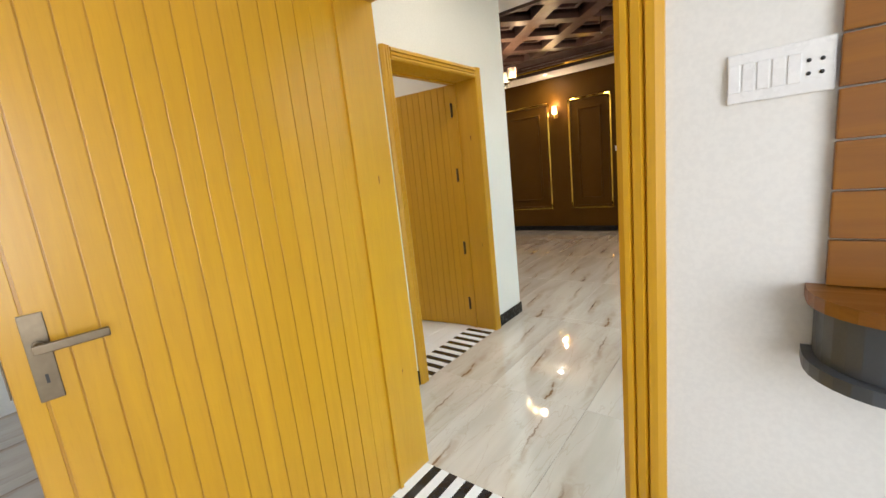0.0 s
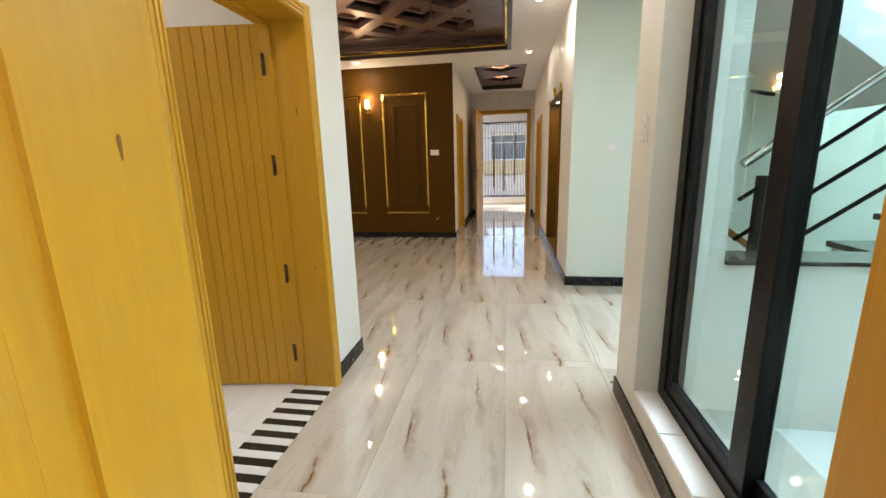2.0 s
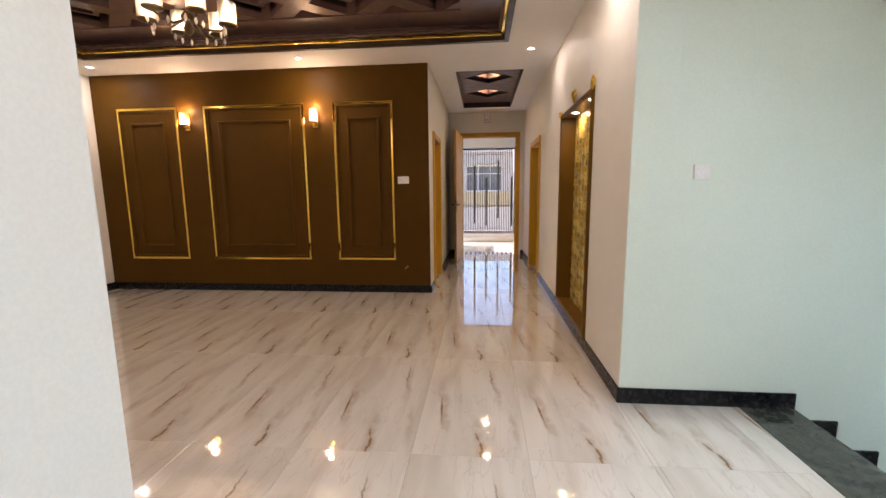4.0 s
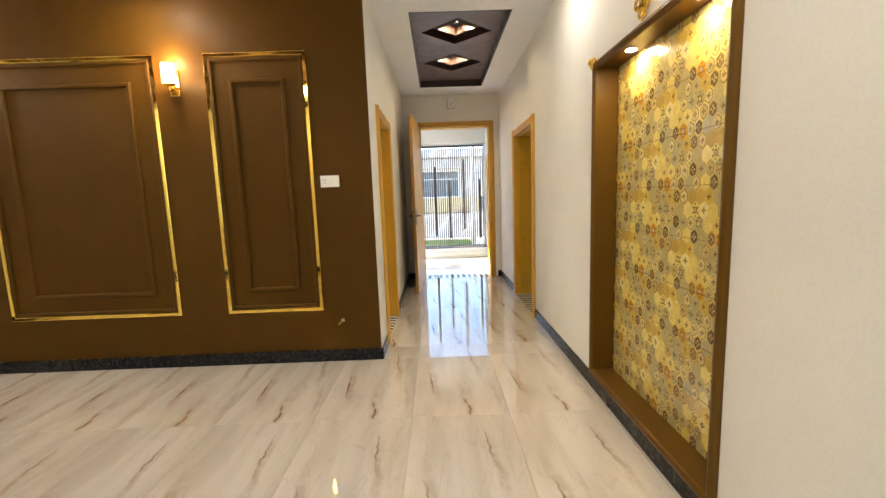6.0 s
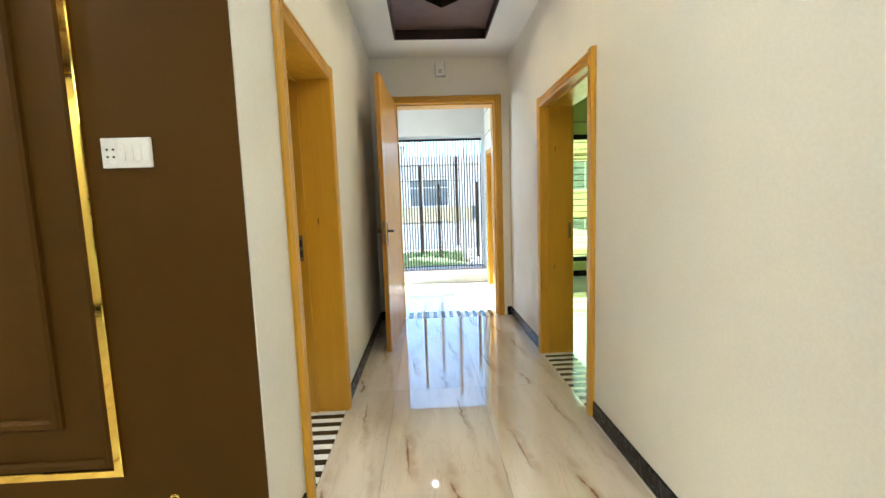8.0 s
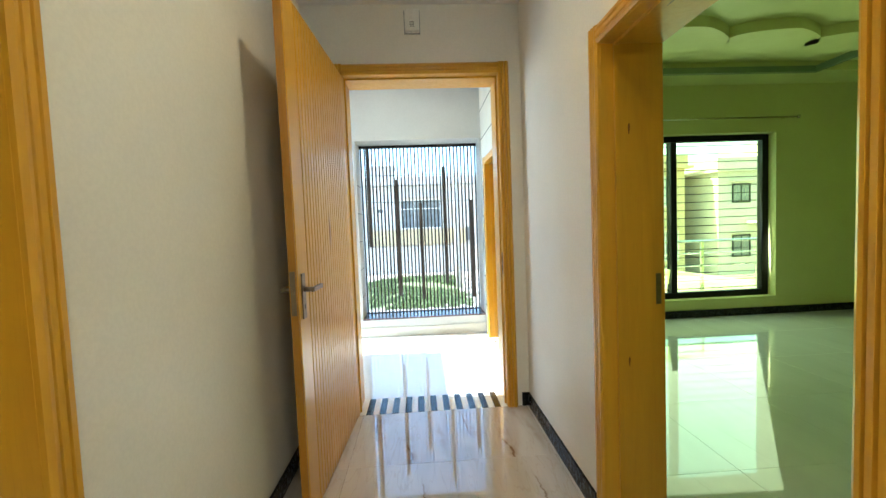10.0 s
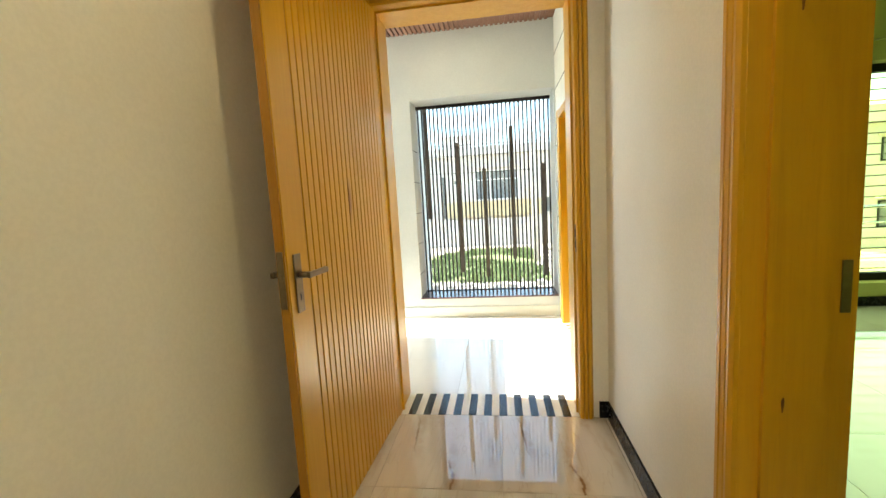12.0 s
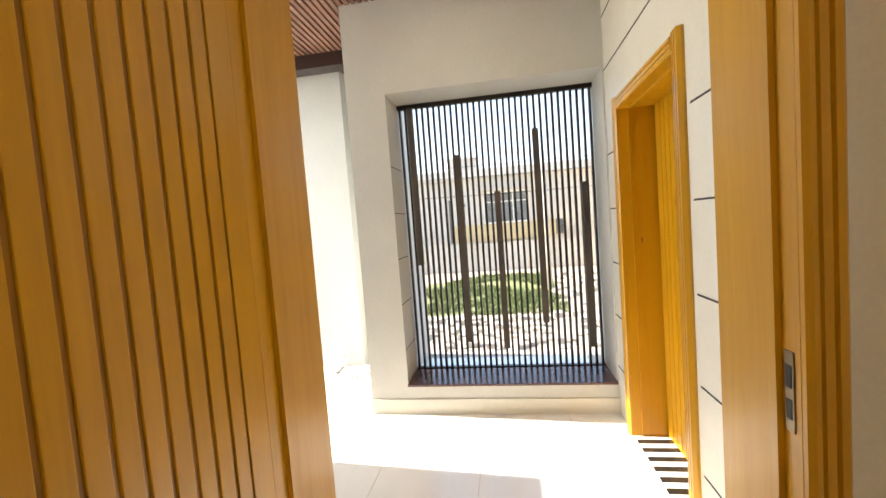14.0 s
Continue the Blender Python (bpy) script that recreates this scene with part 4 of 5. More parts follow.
for x0, x1, i0, i1 in ((-4.21, -3.352, -4.03, -3.545), (-2.982, -1.612, -2.79, -1.80), (-1.232, -0.460, -1.055, -0.632)):
    p = thing("wall_panel", "brown wall panel framed with a shiny gold strip", "wall panel", pose(0, 0, 0), "brown wall panels")
    bm = bmesh.new()
    moulding(bm, x0, 0.442, x1, 2.465, 0.028, 0.016, flat=True)
    part("gold_frame", bm, M_GOLD, p, "mirror-bright gold strip")
    bm = bmesh.new()
    moulding(bm, x0 + 0.030, 0.472, x1 - 0.030, 2.435, 0.03, 0.018)
    part("outer_moulding", bm, M_BROWN, p)
    bm = bmesh.new()
    moulding(bm, i0, 0.615, i1, 2.275, 0.034, 0.022)
    part("inner_moulding", bm, M_BROWN, p)


def switch_plate(label, m, w, h, rocker=4, sockets=False, flip=1):
    s = thing("switch_plate", label, "switch", m, "wall switches")
    bm = bmesh.new()
    box(bm, -w / 2, -0.010, -h / 2, w / 2, -0.0005, h / 2, bevel=0.003)
    part("plate", bm, M_PLASTIC, s)
    for k in range(rocker):
        bm = bmesh.new()
        c = -w / 2 + w * (k + 0.5) / (rocker + (2 if sockets else 0))
        if sockets:
            c = -w / 2 + w * (k + 2.5) / (rocker + 2)
        c *= flip
        box(bm, c - 0.009, -0.0125, -h * 0.28, c + 0.009, -0.0095, h * 0.28, bevel=0.001)
        part("rocker", bm, M_PLASTIC, s)
    if sockets:
        for dx in (0.018, 0.036):
            for dz in (-0.012, 0.010):
                bm = bmesh.new()
                lathe(bm, [(0.0, 0.001), (0.0035, 0.001), (0.0035, 0.0)], (flip * (-w / 2 + dx), -0.0105, dz), 10, axis="y")
                part("socket_hole", bm, M_HOLE, s)


switch_plate("white double switch and socket plate on brown wall", pose(-0.339, 0, 1.482), 0.146, 0.090, 4, True)
switch_plate("small square white switch on mint wall", pose(1.92, -2.721, 1.43), 0.085, 0.085, 2)
switch_plate("narrow white switch on the hall wall", pose(XR, -5.0, 1.46, 0, 0, -90), 0.075, 0.12, 2)
switch_plate("white switch board on the bedroom wall", pose(1.646, BED_Y, 1.487), 0.155, 0.090, 5, True, -1)

tap = thing("gas_tap", "small brass gas tap on the brown wall", "tap", pose(-0.313, 0, 0.347))
bm = bmesh.new()
tube(bm, [(0, 0.0, 0), (0, -0.035, 0), (-0.012, -0.05, -0.006), (-0.022, -0.055, -0.02)], [0.011, 0.010, 0.009, 0.007], 12)
lathe(bm, [(0.018, 0.0), (0.018, 0.004), (0.011, 0.006)], (0, -0.0005, 0), 16, axis="y")
part("spout", bm, M_GOLD, tap)
bm = bmesh.new()
box(bm, -0.004, -0.045, 0.008, 0.030, -0.033, 0.018, bevel=0.003)
part("lever", bm, M_CHROME, tap, "steel lever")

M_CHIMEGREY = surface("chime_outline", (0.34, 0.35, 0.37), (0.30, 0.31, 0.33), 0.4, size=10)
bell = thing("door_chime", "small white door chime box above the main door", "door chime", pose(0.77, FAR_Y, 2.775))
bm = bmesh.new()
box(bm, -0.050, -0.045, -0.075, 0.050, -0.0005, 0.075, bevel=0.006)
part("case", bm, M_PLASTIC, bell)
# Grey rim added behind the case to outline it against the wall.
bm = bmesh.new()
box(bm, -0.056, -0.012, -0.081, 0.056, -0.0008, 0.081, bevel=0.003)
part("back_plate", bm, M_CHIMEGREY, bell, "added grey outline rim")
bm = bmesh.new()
for k in range(4):
    box(bm, -0.016, -0.0465, -0.045 + k * 0.010, 0.016, -0.0445, -0.042 + k * 0.010)
part("grille", bm, M_HOLE, bell)

# ---- tiled niche ----
ni = thing("wall_niche", "brown framed niche lined with patterned hexagon tiles", "niche", pose(0, 0, 0), kind="structure")
Y0, Y1, Z0, Z1, XB = -1.875, -0.61, 0.095, 2.125, 1.525
bm = bmesh.new()
prof = [(0, 0), (0, 0.012), (0.15, 0.022), (0.5, 0.026), (0.85, 0.020), (1, 0.010), (1, 0)]
W = 0.045
for za, inz in ((Z0, 1), (Z1, -1)):
    sweep_profile(bm, prof, lambda u, v: Vector((XB - v, Y0 + u * W, za + inz * u * W)), lambda u, v: Vector((XB - v, Y1 - u * W, za + inz * u * W)))
for ya, iny in ((Y0, 1), (Y1, -1)):
    sweep_profile(bm, prof, lambda u, v: Vector((XB - v, ya + iny * u * W, Z0 + u * W)), lambda u, v: Vector((XB - v, ya + iny * u * W, Z1 - u * W)))
part("frame", bm, M_NICHE, ni)
bm = bmesh.new()
a, b, c, d = Y0 + W - 0.008, Y1 - W + 0.008, Z0 + W - 0.008, Z1 - W + 0.008
DEPTH = 0.135
box(bm, XB, a - 0.012, c - 0.012, XB + DEPTH, a, d + 0.012)
box(bm, XB, b, c - 0.012, XB + DEPTH, b + 0.012, d + 0.012)
box(bm, XB, a, c - 0.012, XB + DEPTH, b, c)
box(bm, XB, a, d, XB + DEPTH, b, d + 0.012)
part("lining", bm, M_NICHE, ni)
bm = bmesh.new()
box(bm, XB + DEPTH, a - 0.012, c - 0.012, XB + DEPTH + 0.02, b + 0.012, d + 0.012)
part("backing", bm, surface("ochre_grout", (0.42, 0.32, 0.12), (0.38, 0.28, 0.10), 0.7), ni)
# hexagons, and darker motifs on some of them
rng = random.Random(4)
hexes, motifs, hex_piece = bmesh.new(), bmesh.new(), {}
HW, HH = 0.029, 0.040
row, zc = 0, c + 0.02
faceX = XB + DEPTH


def plate(bm_, pts, x_front, x_back, slot=0):
    f = [bm_.verts.new((x_front, p[0], p[1])) for p in pts]

    g = [bm_.verts.new((x_back, p[0], p[1])) for p in pts]
    n = len(pts)
    for q in [f] + [(f[k], f[(k + 1) % n], g[(k + 1) % n], g[k]) for k in range(n)]:
        bm_.faces.new(q).material_index = slot


pale = bmesh.new()


def six(bm_, y, z, s, x):
    plate(bm_, [(y + s * HW * math.sin(k * math.pi / 3) * 1.1, z + s * HH * math.cos(k * math.pi / 3)) for k in range(6)], faceX - x, faceX - 0.0055)


def flower(bm_, y, z, s, x):
    for k in range(4):
        c_, s_ = math.cos(k * math.pi / 2), math.sin(k * math.pi / 2)
        pts_ = [(0.04, 0.0), (0.45, 0.26), (0.62, 0.12), (1.0, 0.0), (0.62, -0.12), (0.45, -0.26)]
        plate(bm_, [(y + s * HW * (u * c_ - v_ * s_), z + s * HW * (u * s_ + v_ * c_)) for u, v_ in pts_], faceX - x, faceX - 0.0055)


PRINT = [(rng.randrange(len(HEX_TONES)), rng.random(), rng.uniform(0.5, 0.75)) for _ in range(4 * 9)]      # the printed pattern comes again every four rows and nine hexagons
while zc < d - 0.012:
    yc = a + 0.026 + (HW if row % 2 else 0)
    col = 0
    while yc < b - 0.02:
        tone, q, bloom = PRINT[(row % 4) * 9 + (col + 2 * (row // 4)) % 9]
        pts = [(yc + HW * 0.99, zc - HH * 0.5), (yc + HW * 0.99, zc + HH * 0.5), (yc, zc + HH * 0.99), (yc - HW * 0.99, zc + HH * 0.5), (yc - HW * 0.99, zc - HH * 0.5), (yc, zc - HH * 0.99)]
        if -1.72 < yc < -1.05 and 0.45 < zc < 1.95:
            if tone not in hex_piece:
                one = bmesh.new()
                plate(one, [(p[0] - yc, p[1] - zc) for p in pts], -0.006, 0.0)
                hex_piece[tone] = finish(one, "tile", M_HEXES[tone])
            part("tile", hex_piece[tone], None, ni).location = (faceX, yc, zc)
        else:
            plate(hexes, pts, faceX - 0.006, faceX, tone)
        # motifs: an outlined flower, a dark rosette, a bare flower, a small star, or none
        if q < 0.20:
            six(motifs, yc, zc, 0.86, 0.0066)
            six(pale, yc, zc, 0.76, 0.0072)
            flower(motifs, yc, zc, 0.55, 0.0078)
        elif q < 0.32:
            six(motifs, yc, zc, 0.80, 0.0066)
            flower(pale, yc, zc, 0.66, 0.0073)
            six(motifs, yc, zc, 0.22, 0.0079)
        elif q < 0.50:
            flower(motifs, yc, zc, bloom, 0.0068)
        elif q < 0.62:
            six(motifs, yc, zc, 0.42, 0.0066)
            six(pale, yc, zc, 0.26, 0.0072)
            for k in range(6):
                k6 = k * math.pi / 3 + 0.52
                six(motifs, yc + 0.66 * HW * math.cos(k6), zc + 0.66 * HH * math.sin(k6), 0.13, 0.0066)
        yc += 2 * HW
        col += 1
    row += 1
    zc += 1.5 * HH
for me, mt, nm in ((hexes, M_HEXES, "hexagon_tiles"), (motifs, M_MOTIF, "tile_motifs"), (pale, M_MOTIFPALE, "pale_motifs")):
    tagged(part(nm, me, mt, ni, "glazed patterned hexagons in cream, ochre and grey"), kind="stuff")
bm = bmesh.new()      # level joints between the printed tiles
for k in range(1, 9):
    z = c + 0.01 + 0.24 * k
    if z < d:
        box(bm, faceX - 0.0084, a, z - 0.001, faceX - 0.0055, b, z + 0.001)
part("tile_joint", bm, M_MOTIF, ni)
# small spots in the niche's top
for y in (-1.55, -0.95):
    bm = bmesh.new()
    lathe(bm, [(0.0, -0.004), (0.022, -0.003), (0.03, 0.0)], (XB + 0.065, y, d), 16)
    part("spot_lens", bm, M_LED, ni, "small lit spot")
    area_lamp("niche_spot", (XB + 0.065, y, d - 0.01), (XB + 0.10, y, 0), 0.04, 4, (1.0, 0.74, 0.38))


def scroll(parent, y, z, s, flip=1):
    """A gilt leaf scroll."""
    bm = bmesh.new()
    for k, (r, turns) in enumerate(((0.045, 1.3), (0.03, -1.1), (0.036, 0.8))):
        pts = [(-0.020 - 0.004 * k, flip * s * (0.018 * k + r * (1 - q) * math.sin(turns * 2 * math.pi * q)), s * (0.02 * k + r * (1 - q) * math.cos(turns * 2 * math.pi * q))) for q in np.linspace(0, 0.92, 16)]
        tube(bm, pts, [0.0085 * (1 - 0.6 * q) for q in np.linspace(0, 1, 16)], 7)
    for k in range(5):
        an = -0.9 + 0.45 * k
        pts = [(-0.018, flip * s * 0.09 * q * math.sin(an), s * 0.09 * q * math.cos(an)) for q in np.linspace(0.1, 1, 6)]
        tube(bm, pts, [0.004, 0.010, 0.012, 0.010, 0.006, 0.002], 7)
    lathe(bm, [(0.0, 0.016), (0.012, 0.012), (0.017, 0.0), (0.012, -0.012), (0.0, -0.016)], (-0.022, 0, 0), 10)
    o = part("gilt_scroll", bm, M_GOLD, parent, "cast gilt leaf ornament")
    o.location = (XB, y, z)


scroll(ni, Y1 - 0.01, Z1 - 0.02, 0.62, 1)
scroll(ni, Y0 + 0.01, Z1 - 0.0, 0.9, -1)
scroll(ni, (Y0 + Y1) / 2, Z1 + 0.035, 1.0)

# ---- hall window ----
wi = thing("window_2", "tall black aluminium sliding window to the stairwell", "window", pose(0, 0, 0), kind="structure")
wx = XR + 0.11
for nm, pieces in (("outer_frame", ((wx, -5.19, 0.20, wx + 0.09, -5.12, 2.55), (wx, -6.45, 0.20, wx + 0.09, -6.40, 2.55), (wx, -6.40, 0.20, wx + 0.09, -5.19, 0.26), (wx, -6.40, 2.49, wx + 0.09, -5.19, 2.55))),
                   ("sliding_sash", ((wx + 0.010, -5.245, 0.262, wx + 0.042, -5.192, 2.488), (wx + 0.010, -5.83, 0.262, wx + 0.042, -5.735, 2.488), (wx + 0.010, -5.735, 0.262, wx + 0.042, -5.245, 0.325), (wx + 0.010, -5.735, 2.43, wx + 0.042, -5.245, 2.488))),
                   ("sliding_sash", ((wx + 0.048, -5.82, 0.262, wx + 0.080, -5.725, 2.488), (wx + 0.048, -6.398, 0.262, wx + 0.080, -6.34, 2.488), (wx + 0.048, -6.34, 0.262, wx + 0.080, -5.82, 0.325), (wx + 0.048, -6.34, 2.43, wx + 0.080, -5.82, 2.488)))):
    bm = bmesh.new()
    for a in pieces:
        box(bm, *a, bevel=0.003)
    part(nm, bm, M_BLACKAL, wi)
for x, ya, yb in ((wx + 0.026, -5.735, -5.245), (wx + 0.064, -6.34, -5.82)):
    bm = bmesh.new()
    box(bm, x - 0.0025, ya, 0.325, x + 0.0025, yb, 2.43)
    part("pane", bm, M_GLASS, wi).visible_shadow = False
bm = bmesh.new()
tube(bm, [(wx + 0.006, -5.72, 1.50), (wx - 0.02, -5.72, 1.505), (wx - 0.022, -5.66, 1.52)], 0.006, 8)
part("latch", bm, M_BLACKAL, wi)
bm = bmesh.new()
for k in range(4):
    box(bm, XR + 0.003, -6.44 + 0.33 * k, 0.20, XR + 0.105, -6.44 + 0.33 * k + 0.322, 0.207, bevel=0.002)
part("window_sill", bm, M_WHITEST, wi, "off-white tiled inner sill")
bm = bmesh.new()
box(bm, XR + 0.205, -6.45, 0.18, XR + 0.225, -5.12, 0.21)
part("outer_sill", bm, M_WHITEST, wi)

# ---- bedroom wall unit ----
un = thing("wall_console", "grey curved wall console with a wooden top", "console", pose(0, 0, 0))
bm = bmesh.new()


def rounded_end(x0, x1, y0, y1, z0, z1, r, slot=0):
    pts = [(x0, y1), (x0, y0 + r)] + [(x0 + r - r * math.cos(q), y0 + r - r * math.sin(q)) for q in np.linspace(0.15, math.pi / 2, 8)] + [(x1, y0), (x1, y1)]
    lo, hi = [bm.verts.new((*p, z0)) for p in pts], [bm.verts.new((*p, z1)) for p in pts]
    n = len(pts)
    for k in range(n):
        f = bm.faces.new((lo[k], lo[(k + 1) % n], hi[(k + 1) % n], hi[k]))
        f.material_index = slot
    bm.faces.new(lo[::-1]).material_index = slot
    bm.faces.new(hi).material_index = slot


BY = BED_Y - 0.001
rounded_end(1.715, 3.2, BY - 0.155, BY, 0.962, 1.062, 0.12)
part("body", bm, M_GREYLAM, un)
bm = bmesh.new()
rounded_end(1.698, 3.2, BY - 0.172, BY, 0.936, 0.961, 0.13)
part("bottom_rim", bm, M_GREYLAM, un)
bm = bmesh.new()
rounded_end(1.700, 3.2, BY - 0.168, BY, 1.063, 1.088, 0.13)
part("top", bm, M_SLAT, un, "reddish-brown wooden top")
bm = bmesh.new()
box(bm, 0, -0.018, 0, 1.48, 0, 0.085, bevel=0.003)
slat = finish(bm, "slat", M_SLAT)
cl = thing("wood_cladding", "reddish-brown wooden boards clad on the bedroom wall", "wall cladding", pose(1.728, BED_Y - 0.0005, 1.09))
for k in range(19):
    part("slat", slat, None, cl).location = (0, 0, k * 0.0885)


# ---- stairs ----
GO, RISE = 0.25, 0.185
st = thing("stair_flight_down", "dark green marble stair flight leading down", "stairs", pose(0, 0, 0), kind="structure")
bm = bmesh.new()
box(bm, 2.24, -3.95, -0.03, 2.56, -2.722, 0.003, bevel=0.004)
part("landing_nosing", bm, M_GRANITE, st)
for k in range(12):
    x, z = 2.53 + k * GO, -(k + 1) * RISE
    bm = bmesh.new()
    box(bm, x, -3.86, z - 0.04, x + GO + 0.03, -2.722, z, bevel=0.004)
    part("tread", bm, M_GRANITE, st)
    bm = bmesh.new()
    box(bm, x, -3.86, z + 0.001, x + 0.02, -2.724, z + RISE - 0.041)
    part("riser", bm, M_GRANITE, st)
    bm = bmesh.new()
    box(bm, x + 0.021, -2.734, z + 0.001, x + GO + 0.03, -2.721, z + 0.115)
    part("stepped_skirting", bm, M_BASE, st)
up = thing("stair_flight_up", "dark marble stair flight rising beside the half wall", "stairs", pose(0, 0, 0), kind="structure")
for k in range(11):
    x, z = 2.35 + k * GO, (k + 1) * RISE
    bm = bmesh.new()
    box(bm, x - 0.03, -4.69, z - 0.04, x + GO, -3.95, z, bevel=0.004)
    part("tread", bm, M_GRANITE, up)
    bm = bmesh.new()
    box(bm, x, -4.69, z - RISE, x + 0.02, -3.97, z - 0.041)
    part("riser", bm, M_WHITEST, up)
bm = bmesh.new()
vs = [(2.37, 0.0), (2.37 + 11 * GO, 11 * RISE), (2.37 + 11 * GO, 11 * RISE - 0.25), (2.75, 0.0)]
sweep_profile(bm, vs, lambda u, v: Vector((u, -4.688, v - 0.045)), lambda u, v: Vector((u, -3.97, v - 0.045)))
part("soffit", bm, M_CEIL, up, "white plaster soffit")
ov = bmesh.new()
vs = [(1.78, 3.05), (1.78, 3.30), (3.6, 1.91), (3.6, 1.66)]
sweep_profile(ov, vs, lambda u, v: Vector((u, -3.80, v)), lambda u, v: Vector((u, -2.722, v)))
setting("stair_soffit", ov, M_CEIL, "sloping white soffit of the upper stair flight", "ceiling")
bm = bmesh.new()
box(bm, 1.765, -4.69, -0.02, 2.24, -3.86, -0.016)
box(bm, 1.76, -6.5, -0.12, 6.0, -4.9, -0.10)
setting("floor_stairwell", bm, M_WHITETILE, "white tiled stairwell floor", "floor")
bm = bmesh.new()
box(bm, 1.98, -4.93, 0.80, 5.6, -4.68, 0.822, bevel=0.004)
setting("trim_stair_sill", bm, M_GRANITE, "dark marble cap on the half wall", "trim")
ra = thing("stair_railing", "steel stair railing with a polished newel post and ball", "railing", pose(0, 0, 0))
bm = bmesh.new()
box(bm, 2.26, -3.895, 0.003, 2.33, -3.825, 1.05, bevel=0.006)
part("newel_post", bm, M_CHROME, ra, "polished steel newel post")
bm = bmesh.new()
lathe(bm, [(0.07, 0.003), (0.07, 0.02), (0.05, 0.03), (0.045, 0.05)], (2.295, -3.86, 0), 20)
part("newel_base", bm, M_GOLD, ra)
bm = bmesh.new()
lathe(bm, [(0.0, 1.172), (0.025, 1.163), (0.040, 1.145), (0.044, 1.125), (0.036, 1.102), (0.022, 1.088), (0.044, 1.078), (0.046, 1.062), (0.038, 1.0505)], (2.295, -3.86, 0), 20)
part("newel_ball", bm, M_CHROME, ra, "polished steel ball")
for z in (0.28, 0.50, 0.72):
    bm = bmesh.new()
    tube(bm, [(2.33, -3.86, z - 0.03), (2.33 + 6 * GO, -3.86, z - 0.03 - 6 * RISE)], 0.010, 8)
    part("rail_bar", bm, M_BLACKAL, ra)
bm = bmesh.new()
box(bm, 0, -0.03, -0.02, 6 * math.hypot(GO, RISE), 0.03, 0.02, bevel=0.006, turn=None)
bmesh.ops.transform(bm, matrix=Matrix.Translation((2.30, -3.86, 0.93)) @ Matrix.Rotation(math.atan2(RISE, GO), 4, "Y"), verts=bm.verts)
part("handrail", bm, M_SLAT, ra, "wooden handrail")
ru = thing("glass_stair_railing", "dark steel and glass railing of the rising flight", "railing", pose(0, 0, 0))
for z in (0.30, 0.52, 0.74):
    bm = bmesh.new()
    tube(bm, [(2.15, -4.62, z + 0.35), (5.0, -4.62, z + 0.35 + 2.85 * RISE / GO)], 0.012, 8)
    part("rail_bar", bm, M_BLACKAL, ru)
for k in range(4):
    x = 2.25 + k * 0.75
    bm = bmesh.new()
    box(bm, x - 0.02, -4.64, 0.05 + (x - 2.25) * 0.74, x + 0.02, -4.60, 1.22 + (x - 2.25) * 0.74, bevel=0.004)
    part("post", bm, M_BLACKAL, ru)
bm = bmesh.new()
tube(bm, [(2.15, -4.62, 1.28), (5.0, -4.62, 1.28 + 2.85 * RISE / GO)], 0.024, 12)
part("handrail", bm, M_CHROME, ru, "steel handrail")

# ---- dressing room ----
DY0 = 2.80
wall("wall_dressing_screen", "y", DY0, FAR_Y, -2.5, -0.30, 0, 2.30, mat=M_GROUT, label="tiled screen wall of the dressing room")
dr = thing("tiled_wall", "cream star-patterned tiles below a glossy black panel", "tiled wall", pose(0, DY0, 0))


def plate_y(bm_, pts, y_front, y_back):
    f = [bm_.verts.new((p[0], y_front, p[1])) for p in pts]
    g = [bm_.verts.new((p[0], y_back, p[1])) for p in pts]
    n = len(pts)
    bm_.faces.new(f)
    for k in range(n):
        bm_.faces.new((f[k], f[(k + 1) % n], g[(k + 1) % n], g[k]))


S = 0.172
tile_me = bmesh.new()
plate_y(tile_me, [(-S / 2 + 0.001, -S / 2 + 0.001), (S / 2 - 0.001, -S / 2 + 0.001), (S / 2 - 0.001, S / 2 - 0.001), (-S / 2 + 0.001, S / 2 - 0.001)], -0.008, 0.0)
tile_me = finish(tile_me, "tile", islands("star_tile_piece", [(0.62, 0.55, 0.40), (0.50, 0.43, 0.30), (0.70, 0.64, 0.50), (0.55, 0.50, 0.38)], objects=True))
dark = bmesh.new()
for i in range(9):
    for j in range(10):
        x, z = -2.42 + i * S, 0.09 + j * S
        part("tile", tile_me, None, dr).location = (x, 0, z)
        for k in range(6):
            a0_, a1_, a2_ = (math.pi / 3 * k + q for q in (-0.26, 0.0, 0.26))
            plate_y(dark, [(x, z), (x + 0.045 * math.cos(a0_), z + 0.045 * math.sin(a0_)), (x + 0.082 * math.cos(a1_), z + 0.082 * math.sin(a1_)), (x + 0.045 * math.cos(a2_), z + 0.045 * math.sin(a2_))], -0.0095, -0.007)
tagged(part("tile_stars", dark, M_STARDK, dr, "dark star pattern"), kind="stuff")
bm = bmesh.new()
box(bm, -2.5, -0.035, 1.815, -1.05, -0.001, 2.28, bevel=0.004)
part("black_panel", bm, M_BLACKST, dr, "glossy black upper panel")
bm = bmesh.new()
box(bm, -2.45, -0.105, 2.085, -0.80, -0.0955, 2.110)
box(bm, -2.45, -0.0955, 2.088, -1.09, -0.0355, 2.107)
part("light_strip", bm, M_TUBE, dr, "white light strip")
so = thing("black_sliding_door", "black framed sliding door with a mottled panel", "sliding door", pose(-1.06, DY0 - 0.075, 0))
bm = bmesh.new()
